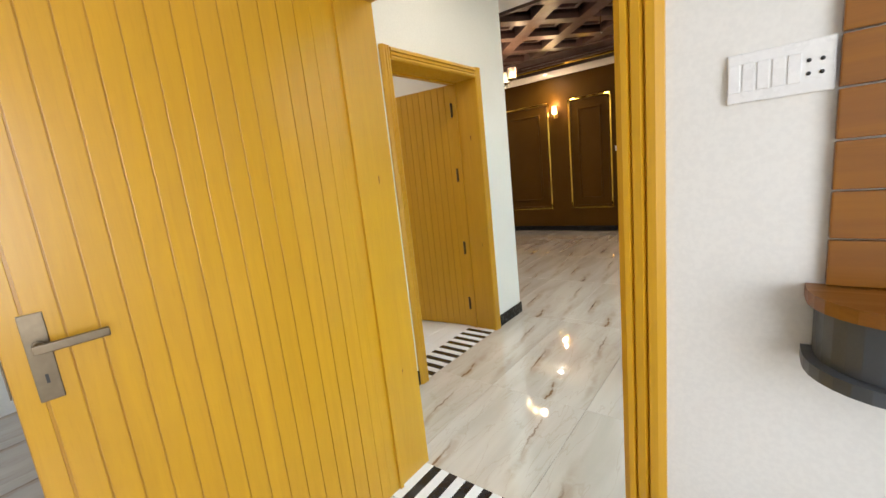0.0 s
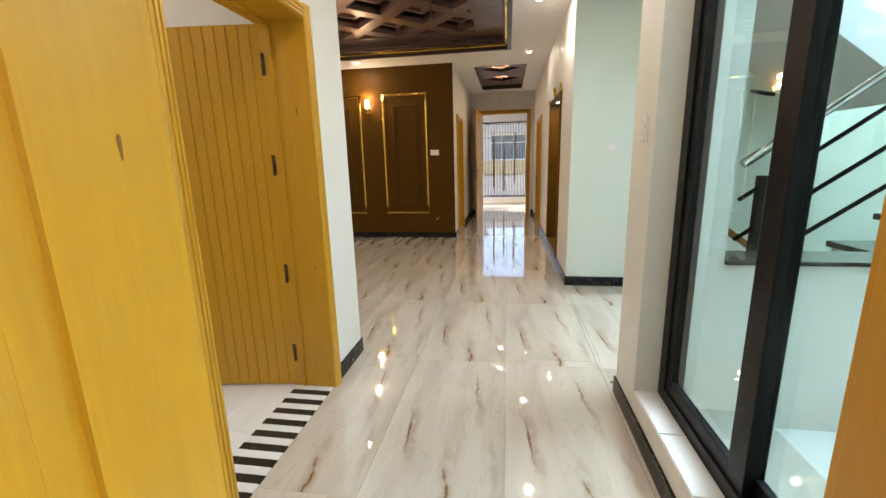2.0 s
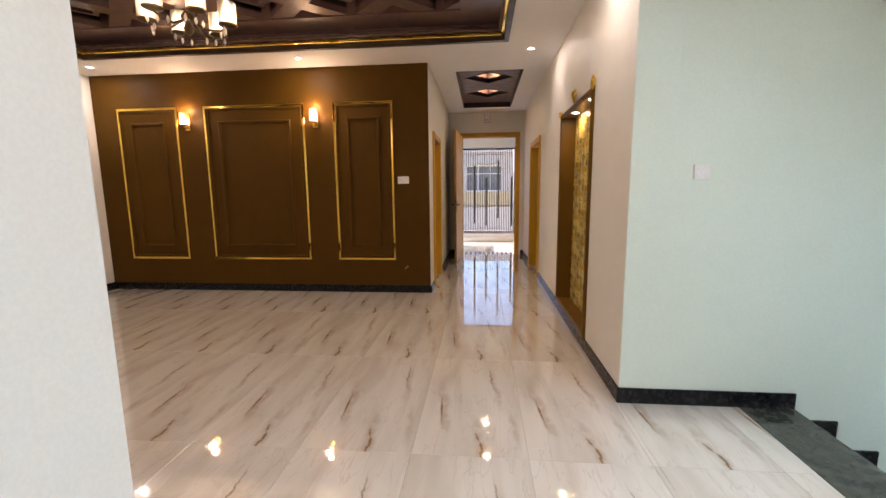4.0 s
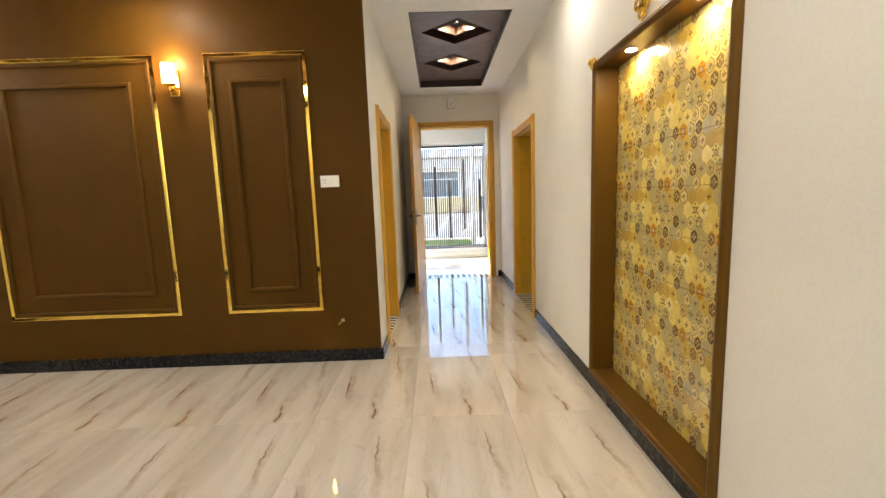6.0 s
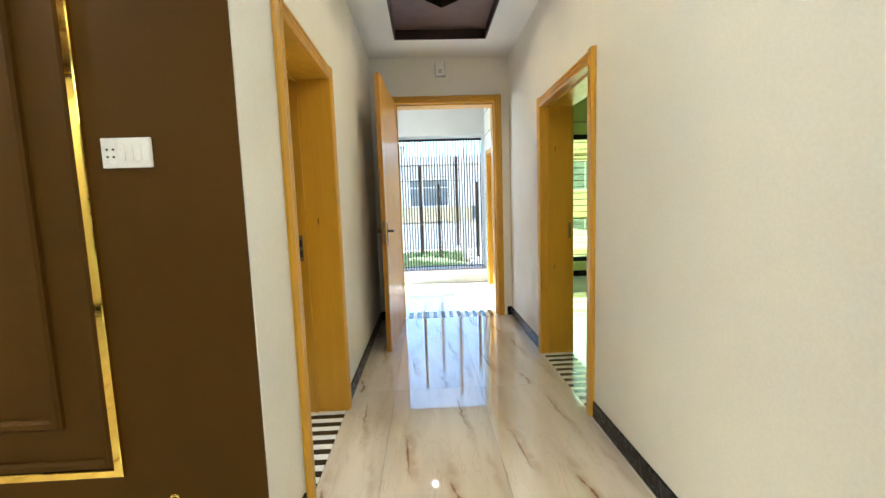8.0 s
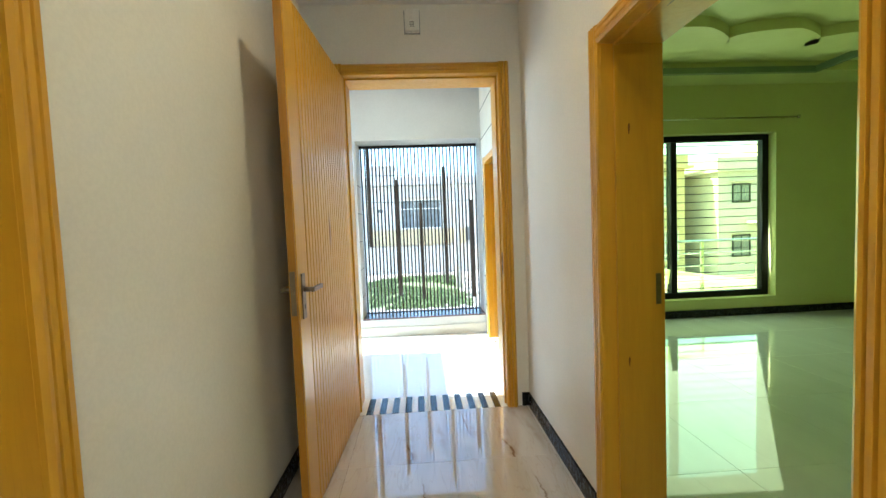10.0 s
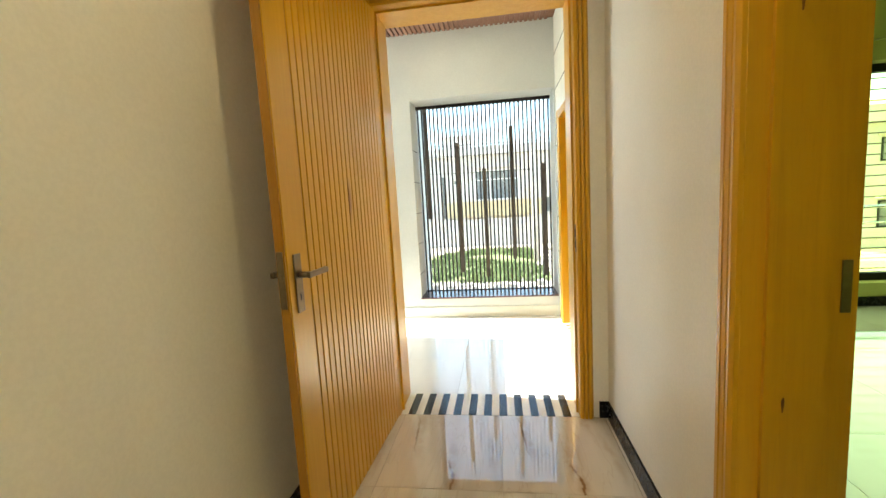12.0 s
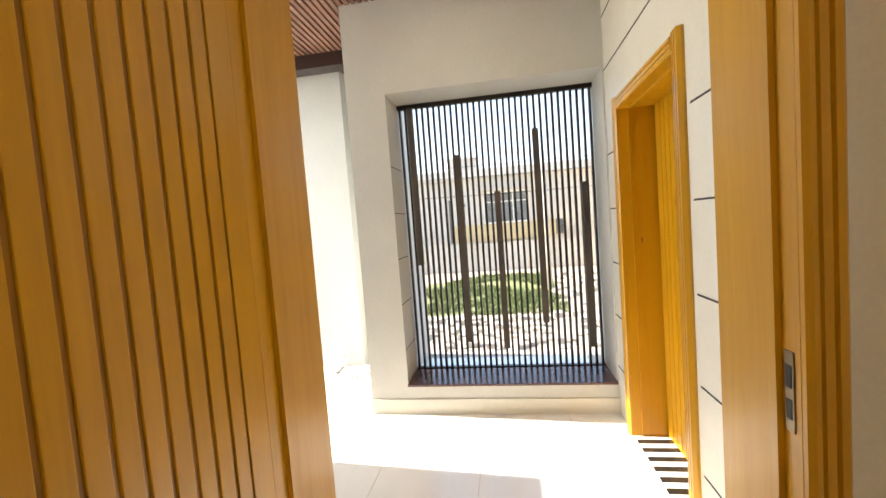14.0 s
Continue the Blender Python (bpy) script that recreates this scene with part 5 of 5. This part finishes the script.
for a in ((-0.01, -0.02, 0.0, 0.02, 0.02, 2.28), (0.62, -0.02, 0.0, 0.66, 0.02, 2.28), (0.02, -0.02, 0.0, 0.62, 0.02, 0.05), (0.02, -0.02, 1.60, 0.62, 0.02, 2.28)):
    box(bm, *a, bevel=0.002)
part("frame", bm, M_BLACKST, so)
bm = bmesh.new()
box(bm, 0.02, -0.008, 0.05, 0.62, 0.008, 1.60)
part("panel", bm, surface("mottled_brown_panel", (0.03, 0.025, 0.015), (0.42, 0.36, 0.22), 0.3, size=22), so, "dark mottled panel")
bm = bmesh.new()
for k in range(5):
    box(bm, -0.050, -0.03, 0.66 + 0.03 * k, -0.0105, -0.018, 0.68 + 0.03 * k)
part("vent", bm, M_PLASTIC, so)

# ---- green room ----
gw = thing("window_3", "black aluminium window with yellow-green tinted glass", "window", pose(0, 0, 0), kind="structure")
bm = bmesh.new()
gy = 5.72
WX0, WX1, WZ0, WZ1 = 3.0, 5.53, 0.24, 2.43
for a in ((WX0, gy, WZ0, WX0 + 0.08, gy + 0.08, WZ1), (WX1 - 0.09, gy, WZ0, WX1, gy + 0.08, WZ1), (WX0 + 0.08, gy, WZ0, WX1 - 0.09, gy + 0.08, WZ0 + 0.08), (WX0 + 0.08, gy, WZ1 - 0.08, WX1 - 0.09, gy + 0.08, WZ1),
          (4.16, gy + 0.005, WZ0 + 0.08, 4.24, gy + 0.075, WZ1 - 0.08)):
    box(bm, *a, bevel=0.003)
part("window_frame", bm, M_BLACKAL, gw)
for xa, xb in ((3.08, 4.16), (4.24, 5.44)):
    bm = bmesh.new()
    box(bm, xa, gy + 0.037, 0.32, xb, gy + 0.043, 2.35)
    part("pane", bm, M_GREENGL, gw).visible_shadow = False
bar_me = finish(tube(bmesh.new(), [(WX0 - 0.02, 5.88, 0), (WX1 + 0.02, 5.88, 0)], 0.006, 6), "guard_bar", M_GRILLE)
for k in range(19):
    part("guard_bar", bar_me, None, gw).location = (0, 0, WZ0 + 0.10 + 0.11 * k)
bm = bmesh.new()
for x in (WX0 + 0.02, 4.2, WX1 - 0.02):
    box(bm, x - 0.012, 5.866, WZ0, x + 0.012, 5.874, WZ1)
part("guard_frame", bm, M_GRILLE, gw)
rd = thing("curtain_rod", "thin steel curtain rod above the window", "curtain rod", pose(0, 0, 0))
bm = bmesh.new()
tube(bm, [(2.6, 5.52, 2.60), (5.75, 5.52, 2.60)], 0.012, 10)
lathe(bm, [(0.0, 0.03), (0.02, 0.02), (0.024, 0.0), (0.016, -0.02)], (5.76, 5.52, 2.60), 12)
part("rod", bm, M_CHROME, rd)
for x in (2.8, 5.6):
    part("bracket", box(bmesh.new(), x - 0.01, 5.51, 2.59, x + 0.01, 5.60, 2.61), M_CHROME, rd)

# ---- terrace ----
gr = thing("window_grille", "dark steel slat grille with five wider bars", "grille", pose(0, 0, 0))
bm = bmesh.new()
box(bm, 0.016, 5.79, 2.395, 1.547, 5.83, 2.429)
part("rail", bm, M_GRILLE, gr)
bm = bmesh.new()
box(bm, 0.016, 5.79, 0.224, 1.547, 5.83, 0.245)
part("rail", bm, M_GRILLE, gr)
slat = finish(box(bmesh.new(), -0.0088, 5.795, 0.246, 0.0088, 5.825, 2.394), "slat", M_GRILLE)
for k in range(33):
    part("slat", slat, None, gr).location = (0.036 + k * 0.0466, 0, 0)
for x, za, zb in ((0.125, 1.117, 2.394), (0.483, 0.46, 1.985), (0.785, 0.40, 1.67), (1.105, 0.60, 2.13), (1.452, 0.395, 1.69)):
    bm = bmesh.new()
    box(bm, x - 0.024, 5.762, za, x + 0.024, 5.794, zb, bevel=0.003)
    part("wide_bar", bm, M_BARS, gr, "wider grey-brown bar")
bm = bmesh.new()
box(bm, 0.016, 5.44, 0.221, 1.547, 5.789, 0.238, bevel=0.003)
setting("trim_grille_sill", bm, M_REDSILL, "dark red granite sill under the grille", "sill")
bm = bmesh.new()      # joints in the cladding: level lines and slanting ones above the door
XJ = 1.5585
for z in (0.35, 0.72, 1.09, 1.46, 1.83, 2.20, 2.57, 2.94):
    for ya, yb in ((3.62, 4.20), (5.25, 5.84)):
        if z < 2.15:
            box(bm, XJ - 0.0005, ya, z - 0.004, XJ + 0.0013, yb, z + 0.004)
for z, ya, yb in ((2.40, 3.62, 5.84), (2.75, 3.62, 5.84)):
    box(bm, XJ - 0.0005, ya, z - 0.004, XJ + 0.0013, yb, z + 0.004)
setting("trim_cladding_joints", bm, M_LINE, "thin black joints in the cream cladding", "trim")
bm = bmesh.new()
for z in (0.50, 0.85, 1.20, 1.55, 1.90):
    box(bm, 0.0142, 5.48, z - 0.003, 0.0165, 5.785, z + 0.003)
setting("trim_reveal_joints", bm, M_LINE, "thin black joints in the opening's reveal", "trim")
gl = thing("globe_lamp", "round white globe lamp standing on the terrace floor", "lamp", pose(-0.98, 6.40, 0))
bm = bmesh.new()
lathe(bm, [(0.0, 0.185), (0.05, 0.178), (0.085, 0.15), (0.098, 0.10), (0.085, 0.05), (0.055, 0.022), (0.05, 0.0), (0.0, 0.0)], seg=24)
part("globe", bm, M_WHITEST, gl)
rg = thing("rag_heap", "crumpled white rags on the terrace floor", "rag", pose(-0.72, 6.30, 0))
bm = bmesh.new()
bmesh.ops.create_icosphere(bm, subdivisions=4, radius=0.13)
for v in bm.verts:
    n3 = noise.fractal(v.co * 14, 0.8, 2.0, 4)
    v.co = Vector((v.co.x * 1.3, v.co.y, max(v.co.z, -0.02) * 0.55 + 0.012)) * (1 + 0.35 * n3)
    v.co.z = max(v.co.z, 0.001)
part("cloth", bm, M_RAG, rg)

# ---- outside ----
GZ = -2.4
bm = bmesh.new()
for a in ((-400, -300, 400, 600),):
    vs = [bm.verts.new((x, y, GZ)) for x, y in ((a[0], a[1]), (a[2], a[1]), (a[2], a[3]), (a[0], a[3]))]
    bm.faces.new(vs)
setting("ground", bm, M_DIRT, "bare pale earth ground around the houses", "ground")
bm = bmesh.new()
box(bm, -60, 9.0, GZ + 0.01, 60, 14.0, GZ + 0.05)
setting("road", bm, M_ROAD, "grey street in front of the house", "road")


def blades(name, x0, y0, x1, y1, n, seed, label):
    r = random.Random(seed)
    verts, faces = [], []
    for _ in range(n):
        x, y = r.uniform(x0, x1), r.uniform(y0, y1)
        if noise.noise(Vector((x * 0.35, y * 0.35, seed))) < -0.12:
            continue
        h, a, w = r.uniform(0.08, 0.30), r.uniform(0, 6.28), r.uniform(0.02, 0.05)
        i = len(verts)
        dx, dy = math.cos(a), math.sin(a)
        verts += [(x - w * dx, y - w * dy, GZ), (x + w * dx, y + w * dy, GZ), (x + r.uniform(-0.15, 0.15), y + r.uniform(-0.15, 0.15), GZ + h)]
        faces.append((i, i + 1, i + 2))
    me = bpy.data.meshes.new(name)
    me.from_pydata(verts, [], faces)
    me.materials.append(M_LEAF)
    ob = new(name, me)
    tagged(ob, label, "grass", kind="stuff")


bm = bmesh.new()
ring = [bm.verts.new((-0.6 + (3.8 + 0.6 * math.sin(3 * q)) * math.cos(q), 25.0 + (6.2 + 0.8 * math.sin(5 * q)) * math.sin(q), GZ + 0.015)) for q in np.linspace(0, 2 * math.pi, 48, endpoint=False)]
bm.faces.new(ring)
setting("grass_ground", bm, M_GRASS, "rough green grass on the empty plot", "grass")
blades("grass", -4.4, 19, 3.2, 31, 13000, 3, "rough green grass growing on the empty plot")
rng = random.Random(9)
verts, faces = [], []
for _ in range(900):
    x, y, s = rng.uniform(-7, 9), rng.choice((rng.uniform(12, 18.5), rng.uniform(12, 18.5), rng.uniform(18, 30))), rng.uniform(0.04, 0.22)
    if y > 18.5 and -5 < x < 3:
        continue
    base = len(verts)
    for k in range(8):
        verts.append((x + s * (1 if k & 1 else -1) * rng.uniform(0.5, 1), y + s * (1 if k & 2 else -1) * rng.uniform(0.5, 1), GZ + (s * rng.uniform(0.6, 1.1) if k & 4 else 0)))
    faces += [tuple(base + i for i in f) for f in ((0, 2, 3, 1), (4, 5, 7, 6), (0, 1, 5, 4), (2, 6, 7, 3), (0, 4, 6, 2), (1, 3, 7, 5))]
me = bpy.data.meshes.new("rubble")
me.from_pydata(verts, [], faces)
me.materials.append(M_RUBBLE)
tagged(new("rubble", me), "broken stones and rubble on the empty plot", "rubble", kind="stuff")


def house(x, y, w, dep, h, mat, label, storeys=2, balcony=True, seed=1):
    r = random.Random(seed)
    ho = thing("house", label, "house", pose(x, y, GZ), "houses across the street")
    bm = bmesh.new()
    box(bm, 0, 0, 0, w, dep, h)
    part("wall", bm, mat, ho)
    bm = bmesh.new()
    for a in ((-0.15, -0.15, h, w + 0.15, 0.1, h + 0.75), (-0.15, 0.1, h, 0.1, dep, h + 0.75), (w - 0.1, 0.1, h, w + 0.15, dep, h + 0.75)):
        box(bm, *a)
    box(bm, -0.35, -0.45, h - 0.12, w + 0.35, dep, h + 0.02)
    part("roof", bm, mat, ho)
    sh = h / storeys
    n = max(2, int(w / 2.6))
    for s in range(storeys):
        for k in range(n):
            cx = w * (k + 0.5) / n
            ww, wh = r.choice((0.6, 0.75, 0.9)), r.choice((0.6, 0.7, 1.0))
            z = s * sh + sh * 0.55
            bm = bmesh.new()
            for a in ((cx - ww, -0.05, z - wh, cx - ww + 0.08, 0.02, z + wh), (cx + ww - 0.08, -0.05, z - wh, cx + ww, 0.02, z + wh), (cx - ww, -0.05, z - wh, cx + ww, 0.02, z - wh + 0.08),
                      (cx - ww, -0.05, z + wh - 0.08, cx + ww, 0.02, z + wh), (cx - 0.03, -0.04, z - wh, cx + 0.03, 0.02, z + wh)):
                box(bm, *a)
            wdw = part("window", bm, M_WHITEST if seed % 2 else M_BLACKAL, ho)
            bm = bmesh.new()
            box(bm, cx - ww + 0.08, -0.015, z - wh + 0.08, cx + ww - 0.08, -0.005, z + wh - 0.08)
            part("pane", bm, M_HOUSEWIN, wdw)
            bm = bmesh.new()
            box(bm, cx - ww - 0.15, -0.45, z + wh + 0.12, cx + ww + 0.15, 0.0, z + wh + 0.2)
            part("window_hood", bm, mat, ho)
    if balcony:
        bm = bmesh.new()
        box(bm, w * 0.2, -1.3, sh - 0.1, w * 0.75, 0, sh + 0.08)
        b = part("balcony", bm, mat, ho)
        bm = bmesh.new()
        for k in range(24):
            xx = w * 0.2 + 0.03 + k * (w * 0.55 - 0.06) / 23
            box(bm, xx - 0.02, -1.28, sh + 0.08, xx + 0.02, -1.24, sh + 0.95)
        box(bm, w * 0.2, -1.3, sh + 0.95, w * 0.75, -1.22, sh + 1.02)
        part("balustrade", bm, M_WHITEST, b)
    bm = bmesh.new()
    box(bm, w * 0.6, dep * 0.3, h, w * 0.9, dep * 0.7, h + 2.2)
    part("stair_tower", bm, mat, ho)
    return ho



def front_house():
    """The wide pale house across the plot: one broad upper window, an ochre band, a roof room."""
    ho = thing("house", "wide pale house with a broad window and ochre band", "house", pose(0, 36, 0), "houses across the street")
    bm = bmesh.new()
    slab_with_holes(bm, "y", 0.0, 0.3, -9.0, 8.0, GZ, 5.0, [(-0.9, 2.72, 1.25, 3.8), (-3.78, -3.42, -0.2, 3.4), (4.7, 5.35, 0.05, 1.25), (-2.75, -2.35, 2.75, 3.05)])
    part("front_wall", bm, M_HOUSE, ho)
    bm = bmesh.new()
    box(bm, -9.0, 0.31, GZ, 8.0, 9.0, 4.99)
    part("wall", bm, M_HOUSE, ho)
    bm = bmesh.new()
    box(bm, -9.3, -0.5, 5.001, 8.3, 9.0, 5.14)
    box(bm, -9.1, -0.1, 5.141, 8.1, 0.1, 5.75)
    ro = part("roof", bm, M_HOUSE, ho)
    bm = bmesh.new()
    box(bm, -3.6, 0.9, 5.141, -1.4, 3.5, 6.75)
    box(bm, -3.8, 0.7, 6.751, -1.2, 3.7, 6.87)
    part("roof_room", bm, M_HOUSE, ro)
    bm = bmesh.new()
    box(bm, -3.40, -0.62, -0.12, 4.69, -0.002, 0.95)
    box(bm, -3.40, -0.66, 0.951, 4.69, -0.002, 1.22)
    part("band", bm, M_HOUSE2, ho, "ochre balcony front between the storeys")
    bm = bmesh.new()
    for a in ((-0.9, 1.25, -0.8, 3.8), (2.62, 1.25, 2.72, 3.8), (-0.8, 1.25, 2.62, 1.35), (-0.8, 3.7, 2.62, 3.8), (0.28, 1.35, 0.36, 3.7), (1.46, 1.35, 1.54, 3.7), (-0.8, 2.95, 2.62, 3.02)):
        box(bm, a[0], 0.12, a[1], a[2], 0.2, a[3])
    w = part("window", bm, M_WHITEST, ho)
    bm = bmesh.new()
    box(bm, -0.8, 0.2, 1.35, 2.62, 0.21, 3.7)
    part("pane", bm, M_HOUSEWIN, w)
    for a in ((-3.78, -0.2, -3.42, 3.4), (4.7, 0.05, 5.35, 1.25), (-2.75, 2.75, -2.35, 3.05)):
        bm = bmesh.new()
        box(bm, a[0], 0.27, a[1], a[2], 0.305, a[3])
        part("window", bm, M_HOUSEWIN, ho)
    bm = bmesh.new()
    box(bm, -1.2, -0.55, 3.95, 3.0, 0.0, 4.08)
    part("window_hood", bm, M_HOUSE, ho)


front_house()
po = thing("utility_pole", "slim pale concrete pole with cables at the plot", "pole", pose(3.0, 25.0, GZ))
bm = bmesh.new()
tube(bm, [(0, 0, 0), (0, 0, 4), (0, 0, 7.4)], [0.15, 0.12, 0.09], 12)
part("shaft", bm, M_RUBBLE, po)
for k, z in enumerate((5.3, 6.3, 6.9)):
    bm = bmesh.new()
    tube(bm, [(d, 0.13, z - 0.35 * (1 - (d / 14.0) ** 2) + 0.35) for d in range(-14, 15, 2)], 0.014, 5)
    part("cable", bm, M_HOLE, po, "thin black overhead cable")
house(10.0, 26, 8.0, 10, 7.0, M_HOUSE2, "ochre two-storey house with white windows", 2, False, 5)
house(19.5, 25, 9.0, 10, 6.6, M_HOUSE, "pale plastered two-storey house beside the street", 2, True, 8)
house(-19.5, 36, 9.0, 10, 6.8, M_HOUSE2, "ochre plastered two-storey house beside the street", 2, True, 4)
bm = bmesh.new()
box(bm, -20, 34.0, GZ, 24, 34.2, GZ + 2.15)
for k in range(23):
    box(bm, -20 + 2 * k, 33.92, GZ, -19.7 + 2 * k, 33.999, GZ + 2.25)
setting("boundary_wall", bm, M_HOUSE, "pale plastered boundary wall across the plot", "wall")
# railing and cables seen from the green room
rl = thing("balcony_railing", "thin steel balcony railing outside the window", "railing", pose(0, 0, 0))
for z in (0.35, 0.55, 0.75, 0.95):
    bm = bmesh.new()
    tube(bm, [(2.4, 6.75, z), (6.4, 6.75, z)], 0.012 if z < 0.9 else 0.022, 8)
    part("rail_bar", bm, M_CHROME, rl)
for k in range(5):
    bm = bmesh.new()
    box(bm, 2.45 + k * 0.95, 6.73, 0.0, 2.49 + k * 0.95, 6.77, 0.96)
    part("post", bm, M_CHROME, rl)
bm = bmesh.new()
box(bm, 1.80, 5.85, -0.18, 6.5, 6.95, -0.02)
setting("balcony_floor", bm, M_WHITETILE, "pale balcony slab outside the green room", "floor")


# ---- floor tiles ----
def lay(parent, x0, y0, x1, y1, ox, oy, w, l, mat, z=0.0, t=0.012, gap=0.0012):
    full = None
    i0, j0 = math.floor((x0 - ox) / w), math.floor((y0 - oy) / l)
    i = i0
    while ox + i * w < x1 - 1e-6:
        j = j0
        while oy + j * l < y1 - 1e-6:
            cx, cy = ox + (i + 0.5) * w, oy + (j + 0.5) * l
            a, b = max(-w / 2, x0 - cx) + gap / 2, min(w / 2, x1 - cx) - gap / 2
            c, d = max(-l / 2, y0 - cy) + gap / 2, min(l / 2, y1 - cy) - gap / 2
            j += 1
            if b - a < 0.005 or d - c < 0.005:
                continue
            whole = b - a > w - gap * 1.5 and d - c > l - gap * 1.5
            if whole and full:
                me = full
            else:
                bm = bmesh.new()
                e = 0.0008
                q = [(a, c), (b, c), (b, d), (a, d)]
                q2 = [(a + e, c + e), (b - e, c + e), (b - e, d - e), (a + e, d - e)]
                lo, mi, hi = [bm.verts.new((*p, -t)) for p in q], [bm.verts.new((*p, -e)) for p in q], [bm.verts.new((*p, 0)) for p in q2]
                for k in range(4):
                    n = (k + 1) % 4
                    bm.faces.new((lo[k], lo[n], mi[n], mi[k]))
                    bm.faces.new((mi[k], mi[n], hi[n], hi[k]))
                bm.faces.new(hi)
                me = finish(bm, "tile", mat)
                if whole:
                    full = me
            part("tile", me, None, parent).location = (cx, cy, z)
        i += 1


fl = thing("floor_marble", "polished white marble-look tiles with brown veins", "floor", pose(0, 0, 0), kind="structure")
TX, TY, TW, TL = 0.30, -5.73, 0.60, 1.20
lay(fl, XL, HALL_Y, XR, -4.45, TX, TY, TW, TL, M_FLOOR)
lay(fl, LOUNGE_X, -4.45, 1.525, 0.0, TX, TY, TW, TL, M_FLOOR)
lay(fl, 1.525, -4.685, 2.24, -2.72, TX, TY, TW, TL, M_FLOOR)
lay(fl, 0.0, 0.0, 1.525, FAR_Y, TX, TY, TW, TL, M_FLOOR)
f2 = thing("floor_bedroom", "polished marble-look bedroom floor tiles", "floor", pose(0, 0, 0), kind="structure")
lay(f2, -2.6, -11.0, 3.6, BED_Y, TX, TY, TW, TL, M_FLOOR)
f3 = thing("floor_washroom", "white washroom floor tiles", "floor", pose(0, 0, 0), kind="structure")
lay(f3, -2.8, HALL_Y, XL - 0.24, -4.69, 0, 0, 0.6, 0.6, M_WHITETILE)
f4 = thing("floor_dressing", "cream glossy dressing room floor tiles", "floor", pose(0, 0, 0), kind="structure")
lay(f4, -2.5, 0.24, -0.24, FAR_Y, 0, 0, 0.6, 0.6, M_PALETILE)
f5 = thing("floor_room", "pale glossy tiles of the green room", "floor", pose(0, 0, 0), kind="structure")
lay(f5, 1.765, 0.24, 7.2, 5.60, 0, 0, 0.8, 0.8, M_PALETILE)
f6 = thing("floor_terrace", "white glossy terrace floor tiles", "floor", pose(0, 0, 0), kind="structure")
lay(f6, -3.05, 3.60, 1.56, 6.75, 0, 0, 0.6, 0.6, M_WHITETILE)
